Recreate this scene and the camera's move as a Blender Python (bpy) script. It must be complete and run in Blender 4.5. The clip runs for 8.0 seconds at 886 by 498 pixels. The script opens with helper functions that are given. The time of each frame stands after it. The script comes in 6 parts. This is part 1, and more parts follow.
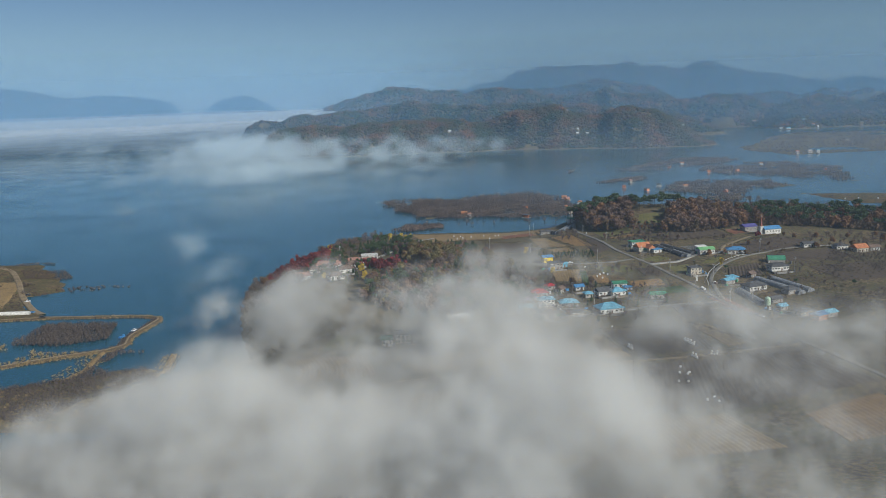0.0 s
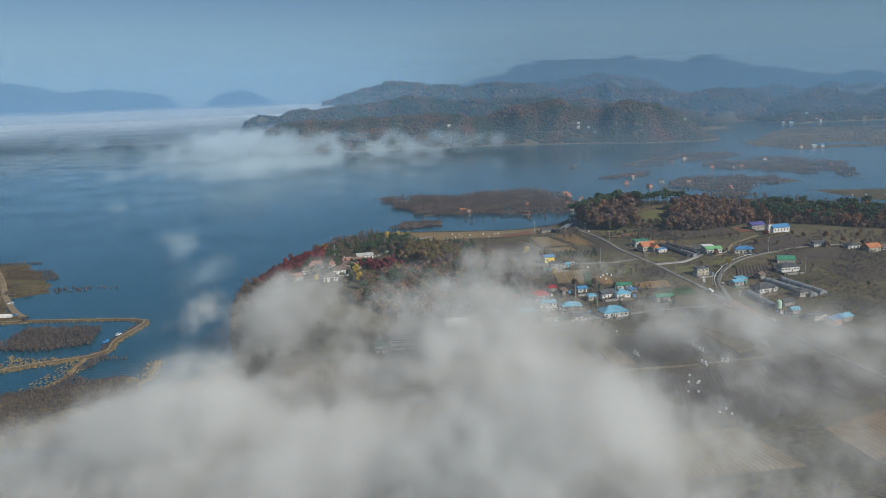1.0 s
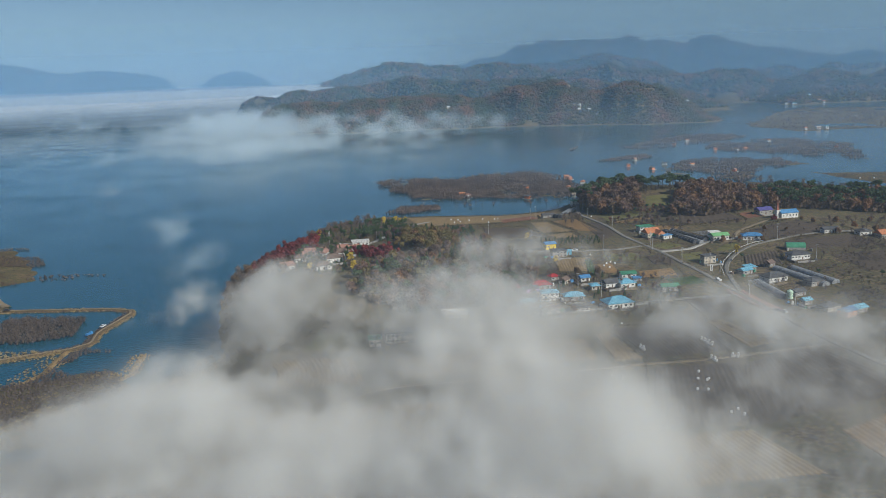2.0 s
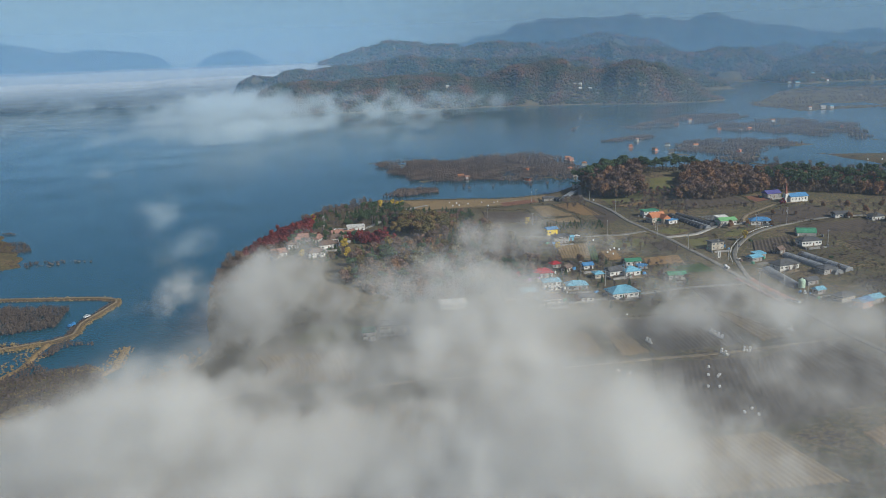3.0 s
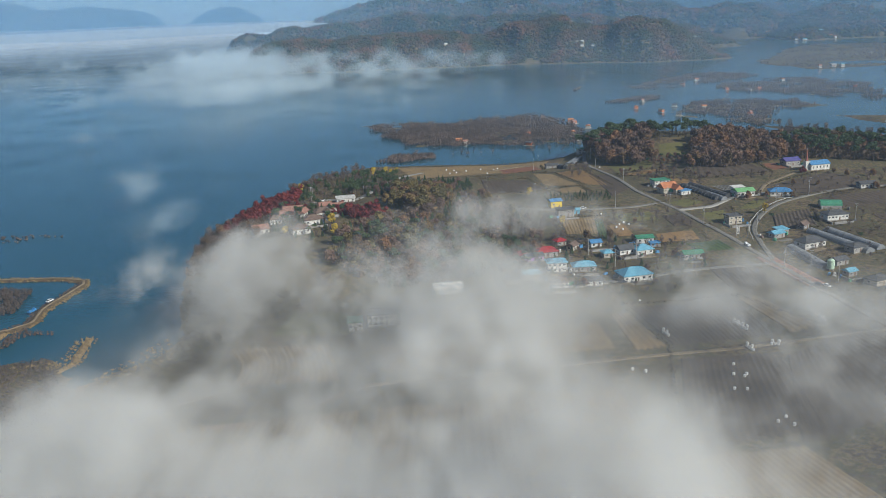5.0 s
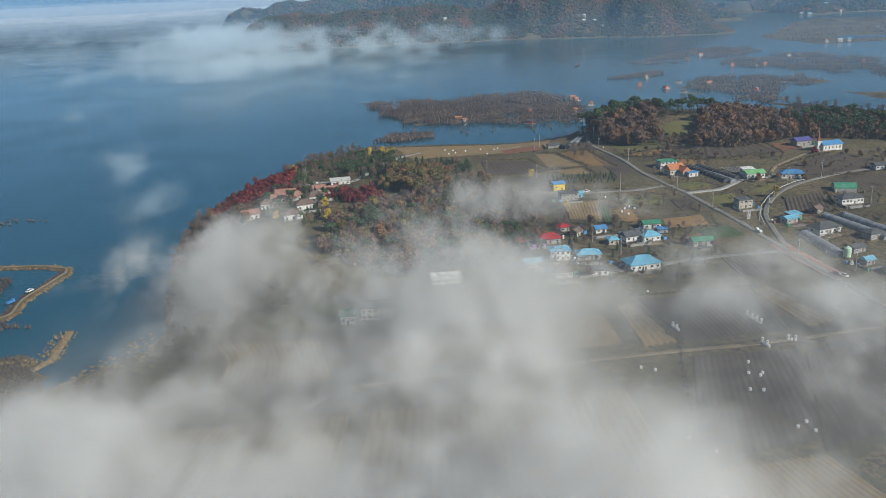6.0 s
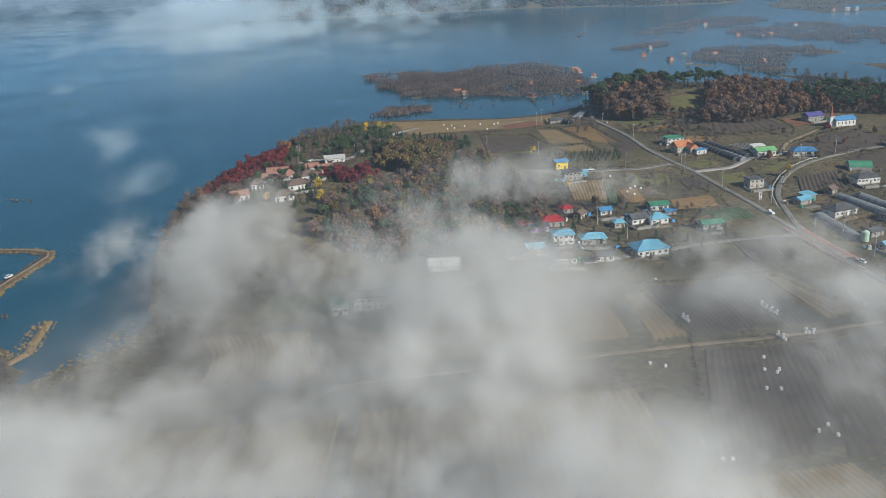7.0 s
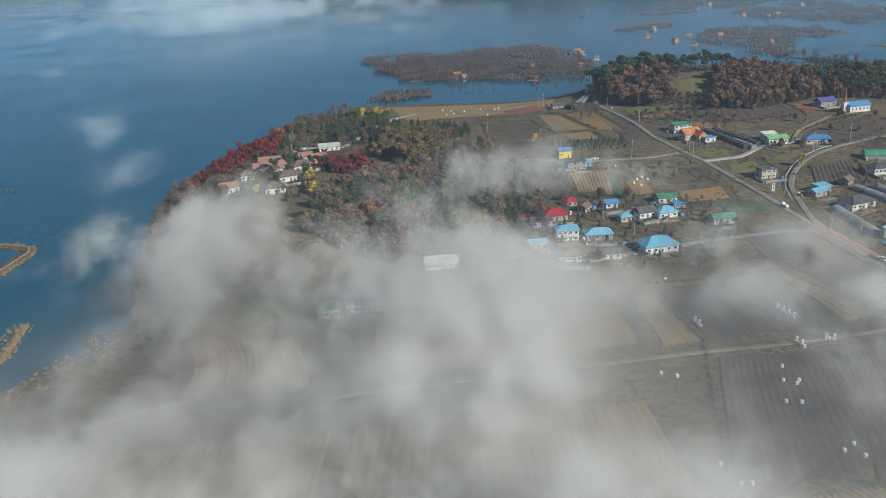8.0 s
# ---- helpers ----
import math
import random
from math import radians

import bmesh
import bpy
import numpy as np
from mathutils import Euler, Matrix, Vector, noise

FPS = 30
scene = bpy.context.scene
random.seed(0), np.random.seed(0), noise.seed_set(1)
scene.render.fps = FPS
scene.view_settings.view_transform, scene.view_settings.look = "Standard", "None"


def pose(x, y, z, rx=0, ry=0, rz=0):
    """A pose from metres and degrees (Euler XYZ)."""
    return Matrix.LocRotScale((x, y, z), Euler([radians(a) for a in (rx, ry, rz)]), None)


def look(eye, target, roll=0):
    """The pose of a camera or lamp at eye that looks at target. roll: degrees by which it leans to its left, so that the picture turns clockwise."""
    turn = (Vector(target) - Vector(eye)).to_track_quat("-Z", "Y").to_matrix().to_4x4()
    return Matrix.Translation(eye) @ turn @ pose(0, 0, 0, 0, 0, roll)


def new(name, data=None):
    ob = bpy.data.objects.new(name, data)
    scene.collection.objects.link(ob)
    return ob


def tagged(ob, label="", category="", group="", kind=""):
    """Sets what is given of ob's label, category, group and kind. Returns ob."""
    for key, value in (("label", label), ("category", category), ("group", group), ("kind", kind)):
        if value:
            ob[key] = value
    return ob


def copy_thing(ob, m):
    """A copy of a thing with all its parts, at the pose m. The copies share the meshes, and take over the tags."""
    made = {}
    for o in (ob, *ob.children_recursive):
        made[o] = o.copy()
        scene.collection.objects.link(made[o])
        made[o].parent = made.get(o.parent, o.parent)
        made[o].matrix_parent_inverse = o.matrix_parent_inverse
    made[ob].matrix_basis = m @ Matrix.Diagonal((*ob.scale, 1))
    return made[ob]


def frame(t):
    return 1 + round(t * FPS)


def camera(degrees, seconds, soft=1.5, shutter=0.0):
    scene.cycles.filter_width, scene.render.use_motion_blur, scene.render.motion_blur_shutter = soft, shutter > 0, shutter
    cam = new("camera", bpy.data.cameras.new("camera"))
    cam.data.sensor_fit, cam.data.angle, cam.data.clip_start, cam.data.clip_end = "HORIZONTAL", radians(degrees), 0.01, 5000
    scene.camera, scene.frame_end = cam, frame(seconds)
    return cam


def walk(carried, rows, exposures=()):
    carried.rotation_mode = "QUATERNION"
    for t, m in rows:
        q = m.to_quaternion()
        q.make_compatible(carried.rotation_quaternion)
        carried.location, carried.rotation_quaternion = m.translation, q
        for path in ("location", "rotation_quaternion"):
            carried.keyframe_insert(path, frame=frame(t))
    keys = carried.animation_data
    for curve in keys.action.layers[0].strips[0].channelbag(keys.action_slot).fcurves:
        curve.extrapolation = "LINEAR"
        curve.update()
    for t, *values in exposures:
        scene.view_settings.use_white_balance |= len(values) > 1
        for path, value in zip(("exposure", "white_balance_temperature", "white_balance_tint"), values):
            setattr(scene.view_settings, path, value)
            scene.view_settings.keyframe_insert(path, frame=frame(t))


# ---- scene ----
cam = camera(55.0, 8.0, soft=0.6)
# seconds, x, y, z, yaw, pitch, roll
PATH_ROWS = [
    (0.0, 0.0, 0.0, 149.7, 0.00, -9.98, 1.90),
    (0.5, 1.2, 12.3, 149.7, 0.01, -10.00, 1.91),
    (1.0, 2.1, 23.9, 149.7, 0.02, -10.36, 1.93),
    (1.5, 3.0, 35.2, 149.6, 0.04, -10.94, 1.95),
    (3.0, 5.3, 68.5, 149.5, 0.08, -12.97, 2.02),
    (3.5, 6.0, 79.9, 149.5, 0.09, -13.64, 2.04),
    (4.0, 6.7, 91.3, 149.4, 0.11, -14.33, 2.07),
    (4.5, 7.4, 102.6, 149.3, 0.12, -15.01, 2.11),
    (6.0, 9.6, 136.0, 149.3, 0.22, -17.35, 2.25),
    (6.5, 10.2, 146.8, 149.4, 0.25, -18.34, 2.28),
    (7.0, 10.8, 157.4, 149.5, 0.29, -19.33, 2.32),
    (7.5, 11.5, 168.0, 149.7, 0.33, -20.04, 2.36),
    (8.0, 12.3, 178.9, 149.8, 0.40, -20.64, 2.45),
]
walk(cam, [(t, pose(x, y, z) @ pose(0, 0, 0, 90 + pitch, 0, yaw) @ pose(0, 0, 0, 0, 0, -roll)) for t, x, y, z, yaw, pitch, roll in PATH_ROWS],
     [(0.0, -0.06), (3.0, 0.02), (5.0, 0.1), (8.0, 0.18)])

# ---------------------------------------------------------------- light
scene.cycles.transparent_max_bounces = 64
SUN_TO = Vector((0.62, -0.52, 0.50)).normalized()
world = bpy.data.worlds.new("sky")
scene.world = world
world.use_nodes = True
wn = world.node_tree.nodes
sky = wn.new("ShaderNodeTexSky")
sky.sky_type = "NISHITA"
sky.sun_disc = False
sky.sun_elevation = math.asin(SUN_TO.z)
sky.sun_rotation = math.atan2(SUN_TO.x, SUN_TO.y)
sky.altitude = 1500
sky.air_density, sky.dust_density, sky.ozone_density = 1.0, 0.0, 5.0
wn["Background"].inputs["Strength"].default_value = 0.058
world.node_tree.links.new(sky.outputs[0], wn["Background"].inputs["Color"])
sun = new("sun", bpy.data.lights.new("sun", "SUN"))
sun.data.energy, sun.data.angle, sun.data.color = 5.0, radians(0.6), (0.97, 0.96, 0.88)
sun.matrix_world = look(SUN_TO * 900, (0, 0, 0))


# ---------------------------------------------------------------- materials
def mat(name, colours, rough=0.9, scale=0.2, fine=2.0, bump=0.0, metal=0.0, spread=0.0, island=False, spec=0.3, grain=0.45):
    """A surface whose colour wanders over the given colours at two scales; spread: how far single objects or pieces differ."""
    m = bpy.data.materials.new(name)
    m.use_nodes = True
    nt = m.node_tree
    p = nt.nodes["Principled BSDF"]
    p.inputs["Roughness"].default_value = rough
    p.inputs["Metallic"].default_value = metal
    p.inputs["Specular IOR Level"].default_value = spec
    co = nt.nodes.new("ShaderNodeNewGeometry")
    big = nt.nodes.new("ShaderNodeTexNoise")
    big.inputs["Scale"].default_value, big.inputs["Detail"].default_value = scale, 4
    small = nt.nodes.new("ShaderNodeTexNoise")
    small.inputs["Scale"].default_value, small.inputs["Detail"].default_value = fine, 3
    for n in (big, small):
        nt.links.new(co.outputs["Position"], n.inputs["Vector"])
    mix = nt.nodes.new("ShaderNodeMath")
    mix.operation = "MULTIPLY_ADD"
    nt.links.new(small.outputs["Fac"], mix.inputs[0])
    mix.inputs[1].default_value = grain
    nt.links.new(big.outputs["Fac"], mix.inputs[2])
    add = nt.nodes.new("ShaderNodeMath")
    add.operation = "MULTIPLY_ADD"
    if island:
        nt.links.new(co.outputs["Random Per Island"], add.inputs[0])
    else:
        info = nt.nodes.new("ShaderNodeObjectInfo")
        nt.links.new(info.outputs["Random"], add.inputs[0])
    add.inputs[1].default_value = spread
    nt.links.new(mix.outputs[0], add.inputs[2])
    ramp = nt.nodes.new("ShaderNodeValToRGB")
    el = ramp.color_ramp.elements
    lo, hi = 0.28 + 0.5 * grain, 0.72 + 0.45 * grain + spread
    while len(el) < len(colours):
        el.new(0.5)
    for i, c in enumerate(colours):
        el[i].position = min(1.0, lo + (hi - lo) * i / max(1, len(colours) - 1)) if hi <= 1 else (lo + (hi - lo) * i / max(1, len(colours) - 1)) / hi
        el[i].color = (*c, 1)
    if hi > 1:
        div = nt.nodes.new("ShaderNodeMath")
        div.operation = "DIVIDE"
        nt.links.new(add.outputs[0], div.inputs[0])
        div.inputs[1].default_value = hi
        nt.links.new(div.outputs[0], ramp.inputs[0])
    else:
        nt.links.new(add.outputs[0], ramp.inputs[0])
    nt.links.new(ramp.outputs[0], p.inputs["Base Color"])
    if bump:
        b = nt.nodes.new("ShaderNodeBump")
        b.inputs["Strength"].default_value, b.inputs["Distance"].default_value = 0.6, bump
        nt.links.new(small.outputs["Fac"], b.inputs["Height"])
        nt.links.new(b.outputs[0], p.inputs["Normal"])
    return m


def water_material():
    m = bpy.data.materials.new("lake_water")
    m.use_nodes = True
    nt = m.node_tree
    p = nt.nodes["Principled BSDF"]
    p.inputs["Base Color"].default_value = (0.010, 0.080, 0.122, 1)
    p.inputs["Roughness"].default_value = 0.12
    p.inputs["IOR"].default_value = 1.33
    co = nt.nodes.new("ShaderNodeNewGeometry")
    n1 = nt.nodes.new("ShaderNodeTexNoise")
    n1.inputs["Scale"].default_value, n1.inputs["Detail"].default_value = 0.35, 3
    n2 = nt.nodes.new("ShaderNodeTexNoise")
    n2.inputs["Scale"].default_value, n2.inputs["Detail"].default_value = 0.012, 3
    for n in (n1, n2):
        nt.links.new(co.outputs["Position"], n.inputs["Vector"])
    b = nt.nodes.new("ShaderNodeBump")
    b.inputs["Strength"].default_value, b.inputs["Distance"].default_value = 0.35, 0.25
    nt.links.new(n1.outputs["Fac"], b.inputs["Height"])
    nt.links.new(b.outputs[0], p.inputs["Normal"])
    r = nt.nodes.new("ShaderNodeMapRange")
    r.inputs["From Min"].default_value, r.inputs["From Max"].default_value = 0.3, 0.7
    r.inputs["To Min"].default_value, r.inputs["To Max"].default_value = 0.06, 0.22
    nt.links.new(n2.outputs["Fac"], r.inputs["Value"])
    nt.links.new(r.outputs[0], p.inputs["Roughness"])
    return m


def mist_material(name, colour, most, scale, contrast, detail=5.0, squash=1.0, along=1.0, rough=0.57):
    """Drifting mist: a matt, light-passing film whose cover follows the point attribute cover, broken up by noise."""
    m = bpy.data.materials.new(name)
    m.use_nodes = True
    nt = m.node_tree
    nt.nodes.remove(nt.nodes["Principled BSDF"])
    out = nt.nodes["Material Output"]
    dif = nt.nodes.new("ShaderNodeBsdfDiffuse")
    tra = nt.nodes.new("ShaderNodeBsdfTranslucent")
    clear = nt.nodes.new("ShaderNodeBsdfTransparent")
    for n in (dif, tra):
        n.inputs["Color"].default_value = (*colour, 1)
    body = nt.nodes.new("ShaderNodeMixShader")
    body.inputs[0].default_value = 0.45
    nt.links.new(dif.outputs[0], body.inputs[1])
    nt.links.new(tra.outputs[0], body.inputs[2])
    at = nt.nodes.new("ShaderNodeAttribute")
    at.attribute_name = "cover"
    fac = at.outputs["Fac"]
    if contrast:
        co = nt.nodes.new("ShaderNodeNewGeometry")
        n = nt.nodes.new("ShaderNodeTexNoise")
        n.inputs["Scale"].default_value, n.inputs["Detail"].default_value = scale, detail
        n.inputs["Roughness"].default_value = rough
        n.inputs["Distortion"].default_value = 0.1
        flat = nt.nodes.new("ShaderNodeVectorMath")
        flat.operation = "MULTIPLY"
        flat.inputs[1].default_value = (1, along, squash)
        nt.links.new(co.outputs["Position"], flat.inputs[0])
        nt.links.new(flat.outputs[0], n.inputs["Vector"])
        a = nt.nodes.new("ShaderNodeMath")
        a.operation = "MULTIPLY_ADD"
        nt.links.new(n.outputs["Fac"], a.inputs[0])
        a.inputs[1].default_value = contrast
        b = nt.nodes.new("ShaderNodeMath")
        b.operation = "SUBTRACT"
        nt.links.new(fac, b.inputs[0])
        b.inputs[1].default_value = 0.5 * contrast
        nt.links.new(b.outputs[0], a.inputs[2])
        # no mist at all where the cover is nil
        r = nt.nodes.new("ShaderNodeMapRange")
        r.interpolation_type = "SMOOTHSTEP"
        r.inputs["From Min"].default_value, r.inputs["From Max"].default_value = 0.12, 1.0
        r.inputs["To Max"].default_value = most
        nt.links.new(a.outputs[0], r.inputs["Value"])
        g = nt.nodes.new("ShaderNodeMapRange")
        g.inputs["From Max"].default_value = 0.25
        nt.links.new(fac, g.inputs["Value"])
        e = nt.nodes.new("ShaderNodeMath")
        e.operation = "MULTIPLY"
        nt.links.new(r.outputs[0], e.inputs[0])
        nt.links.new(g.outputs[0], e.inputs[1])
        fac = e.outputs[0]
    else:
        e = nt.nodes.new("ShaderNodeMath")
        e.operation = "MULTIPLY"
        nt.links.new(fac, e.inputs[0])
        e.inputs[1].default_value = most
        fac = e.outputs[0]
    mixer = nt.nodes.new("ShaderNodeMixShader")
    nt.links.new(fac, mixer.inputs[0])
    nt.links.new(clear.outputs[0], mixer.inputs[1])
    nt.links.new(body.outputs[0], mixer.inputs[2])
    nt.links.new(mixer.outputs[0], out.inputs["Surface"])
    return m


M_GROUND = mat("autumn_farmland", [(0.055, 0.043, 0.028), (0.13, 0.094, 0.056), (0.072, 0.076, 0.036), (0.20, 0.142, 0.076), (0.08, 0.06, 0.04)], 0.95, 0.035, 0.4, grain=0.8)
M_WATER = water_material()


# ---------------------------------------------------------------- numbers over the plan
def lattice(ix, iy, seed):
    n = (ix.astype(np.int64) * 374761393 + iy.astype(np.int64) * 668265263 + seed * 974711) & 0x7FFFFFFF
    n = ((n ^ (n >> 13)) * 1274126177) & 0x7FFFFFFF
    return ((n ^ (n >> 16)) & 0xFFFF) / 65535.0


def fbm(x, y, size, octaves=4, seed=0):
    """Smooth noise, about 0 to 1, with lumps of the given size in metres."""
    x, y = np.asarray(x, float), np.asarray(y, float)
    total, weight, amp = 0.0, 0.0, 1.0
    for k in range(octaves):
        u, v = x / size + 17.3 * k, y / size - 9.1 * k
        iu, iv = np.floor(u), np.floor(v)
        fu, fv = u - iu, v - iv
        fu, fv = fu * fu * (3 - 2 * fu), fv * fv * (3 - 2 * fv)
        s = seed + 31 * k
        a = lattice(iu, iv, s) * (1 - fu) + lattice(iu + 1, iv, s) * fu
        b = lattice(iu, iv + 1, s) * (1 - fu) + lattice(iu + 1, iv + 1, s) * fu
        total, weight, amp, size = total + amp * (a * (1 - fv) + b * fv), weight + amp, amp * 0.5, size * 0.5
    return total / weight


def step(a, b, v):
    t = np.clip((np.asarray(v, float) - a) / (b - a), 0, 1)
    return t * t * (3 - 2 * t)


def inland(x, y, poly):
    """Metres from the outline of a polygon, positive inside."""
    x, y = np.asarray(x, float), np.asarray(y, float)
    near, inside = np.full(x.shape, 1e9), np.zeros(x.shape, bool)
    for (ax, ay), (bx, by) in zip(poly, poly[1:] + poly[:1]):
        dx, dy = bx - ax, by - ay
        t = np.clip(((x - ax) * dx + (y - ay) * dy) / (dx * dx + dy * dy), 0, 1)
        near = np.minimum(near, np.hypot(x - ax - t * dx, y - ay - t * dy))
        if ay != by:
            inside ^= ((ay > y) != (by > y)) & (x < ax + (y - ay) / dy * dx)
    return np.where(inside, near, -near)


PENINSULA = [(-150, 380), (-150, 445), (-128, 478), (-122, 500), (-134, 545), (-148, 610), (-160, 690), (-155, 745), (-143, 815),
             (-112, 885), (-85, 925), (-60, 958), (-20, 955), (20, 950), (70, 940), (118, 962), (165, 1005), (205, 1085), (245, 1010),
             (300, 960), (400, 925), (520, 900), (800, 880), (2500, 700), (2500, -900), (-2000, -900), (-2000, 250), (-300, 330)]
SPOTS = [(90, 370, 3), (0, 350, 3), (-100, 430, 2), (0, 450, 4), (110, 430, 3.5), (110, 480, 6), (70, 550, 10), (0, 520, 8), (200, 540, 8),
         (195, 640, 10), (240, 690, 16), (290, 745, 21), (176, 723, 16), (84, 678, 14), (63, 577, 11), (-87, 640, 23), (-60, 590, 22),
         (33, 555, 11), (-45, 880, 4), (62, 920, 2), (215, 838, 20), (150, 850, 13), (168, 905, 24), (215, 905, 30), (265, 885, 27), (-20, 690, 17), (60, 800, 8), (120, 900, 4),
         (320, 860, 22), (400, 700, 14), (400, 500, 8), (-130, 700, 11), (-100, 800, 10), (-100, 540, 6), (300, 300, 3), (0, 0, 3)]
WILLOWS = [(-119, 1299), (-82, 1200), (-43, 1082), (0, 1050), (40, 1056), (80, 1040), (125, 1036), (172, 1044), (192, 1100), (180, 1170),
           (172, 1270), (120, 1300), (40, 1290), (-50, 1275)]
ISLES = {
    "bar": [(-64, 975), (-45, 1019), (0, 1025), (8, 990), (-31, 967)],
    "a": [(344, 1690), (386, 1760), (471, 1880), (561, 1945), (645, 1930), (645, 1837), (582, 1744), (507, 1716), (446, 1660), (380, 1626)],
    "b": [(319, 1297), (382, 1403), (437, 1441), (501, 1435), (544, 1403), (562, 1342), (499, 1287), (442, 1237), (424, 1161), (382, 1118), (378, 1174), (369, 1216), (339, 1246)],
    "c": [(490, 1642), (535, 1721), (594, 1738), (660, 1772), (721, 1772), (744, 1672), (770, 1604), (690, 1430), (670, 1342), (622, 1337), (596, 1425), (546, 1480), (508, 1541)],
    "strip": [(385, 1165), (405, 1105), (438, 1050), (472, 1015), (503, 980), (540, 965), (545, 1000), (500, 1020), (455, 1065), (420, 1125)],
    "islet": [(244, 1660), (254, 1655), (287, 1752), (276, 1756)],
    "small": [(256, 1451), (302, 1488), (357, 1525), (370, 1494), (333, 1448), (291, 1434)],
    "spit": [(515, 1215), (530, 1140), (548, 1085), (600, 1060), (900, 1020), (900, 1200), (640, 1190)],
    "flats": [(769, 2230), (773, 2079), (791, 1930), (1000, 1960), (1700, 1900), (1700, 2700), (1200, 2900), (1050, 2700), (850, 2330)],
    "head": [(-470, 835), (-400, 838), (-360, 780), (-318, 706), (-345, 685), (-335, 655), (-300, 618), (-340, 600), (-600, 590), (-900, 800)],
    "reeds": [(-600, 380), (-150, 380), (-150, 440), (-160, 470), (-176, 500), (-205, 470), (-240, 455), (-420, 430)],
}
# ridges: how far off, the width of their near and far slopes, and their skyline as x, z
RIDGES = [
    (2600, 210, 300, [(-560, 0), (-511, 66), (-455, 84), (-370, 80), (-268, 76), (-165, 87), (-79, 88), (40, 83), (143, 83), (228, 99), (290, 103), (339, 118), (385, 105), (450, 105), (553, 101), (638, 95), (707, 70), (762, 30), (800, 0)]),
    (3100, 240, 300, [(-640, 40), (-531, 97), (-480, 110), (-358, 106), (-255, 128), (-153, 143), (-71, 150), (29, 133), (151, 119), (374, 122), (520, 112), (700, 84), (891, 66), (1000, 20)]),
    (3080, 90, 110, [(-715, 20), (-684, 80), (-622, 106), (-560, 88), (-505, 10)]),
    (3900, 350, 300, [(-560, 60), (-500, 126), (-343, 184), (-228, 206), (-37, 182), (64, 178), (120, 160), (200, 184), (243, 196), (330, 172), (472, 160), (610, 150), (778, 167), (900, 140), (1084, 117), (1240, 126), (1340, 136), (1480, 110), (1597, 88), (1700, 40)]),
    (4560, 380, 400, [(-60, 120), (76, 185), (227, 222), (330, 246), (408, 272), (470, 274), (543, 290), (620, 288), (723, 299), (797, 273), (890, 288), (977, 303), (1067, 270), (1140, 282), (1217, 277), (1300, 280), (1381, 296), (1487, 256), (1560, 250), (1637, 234), (1818, 204), (2030, 178), (2386, 150), (3200, 140)]),
    (4180, 260, 300, [(330, 60), (480, 172), (560, 186), (660, 205), (760, 217), (830, 196), (930, 186), (1020, 162), (1120, 120), (1200, 60)]),
    (3330, 200, 300, [(1230, 0), (1283, 20), (1343, 50), (1452, 70), (1583, 69), (1732, 77), (2300, 70)]),
    (3620, 200, 260, [(1340, 20), (1420, 84), (1560, 108), (1700, 100), (1900, 118), (2400, 110)]),
    (4150, 320, 300, [(1150, 30), (1291, 112), (1400, 134), (1507, 122), (1600, 140), (1697, 131), (1800, 160), (1914, 151), (2021, 182), (2151, 170), (2800, 170)]),
    (4300, 300, 400, [(-3000, 240), (-2300, 262), (-2167, 268), (-2029, 250), (-1893, 209), (-1780, 206), (-1668, 219), (-1540, 200), (-1418, 194), (-1340, 168), (-1280, 110), (-1240, 20)]),
    (4450, 200, 300, [(-1260, 60), (-1204, 145), (-1091, 175), (-1030, 190), (-960, 184), (-875, 152), (-830, 100), (-800, 40)]),
]


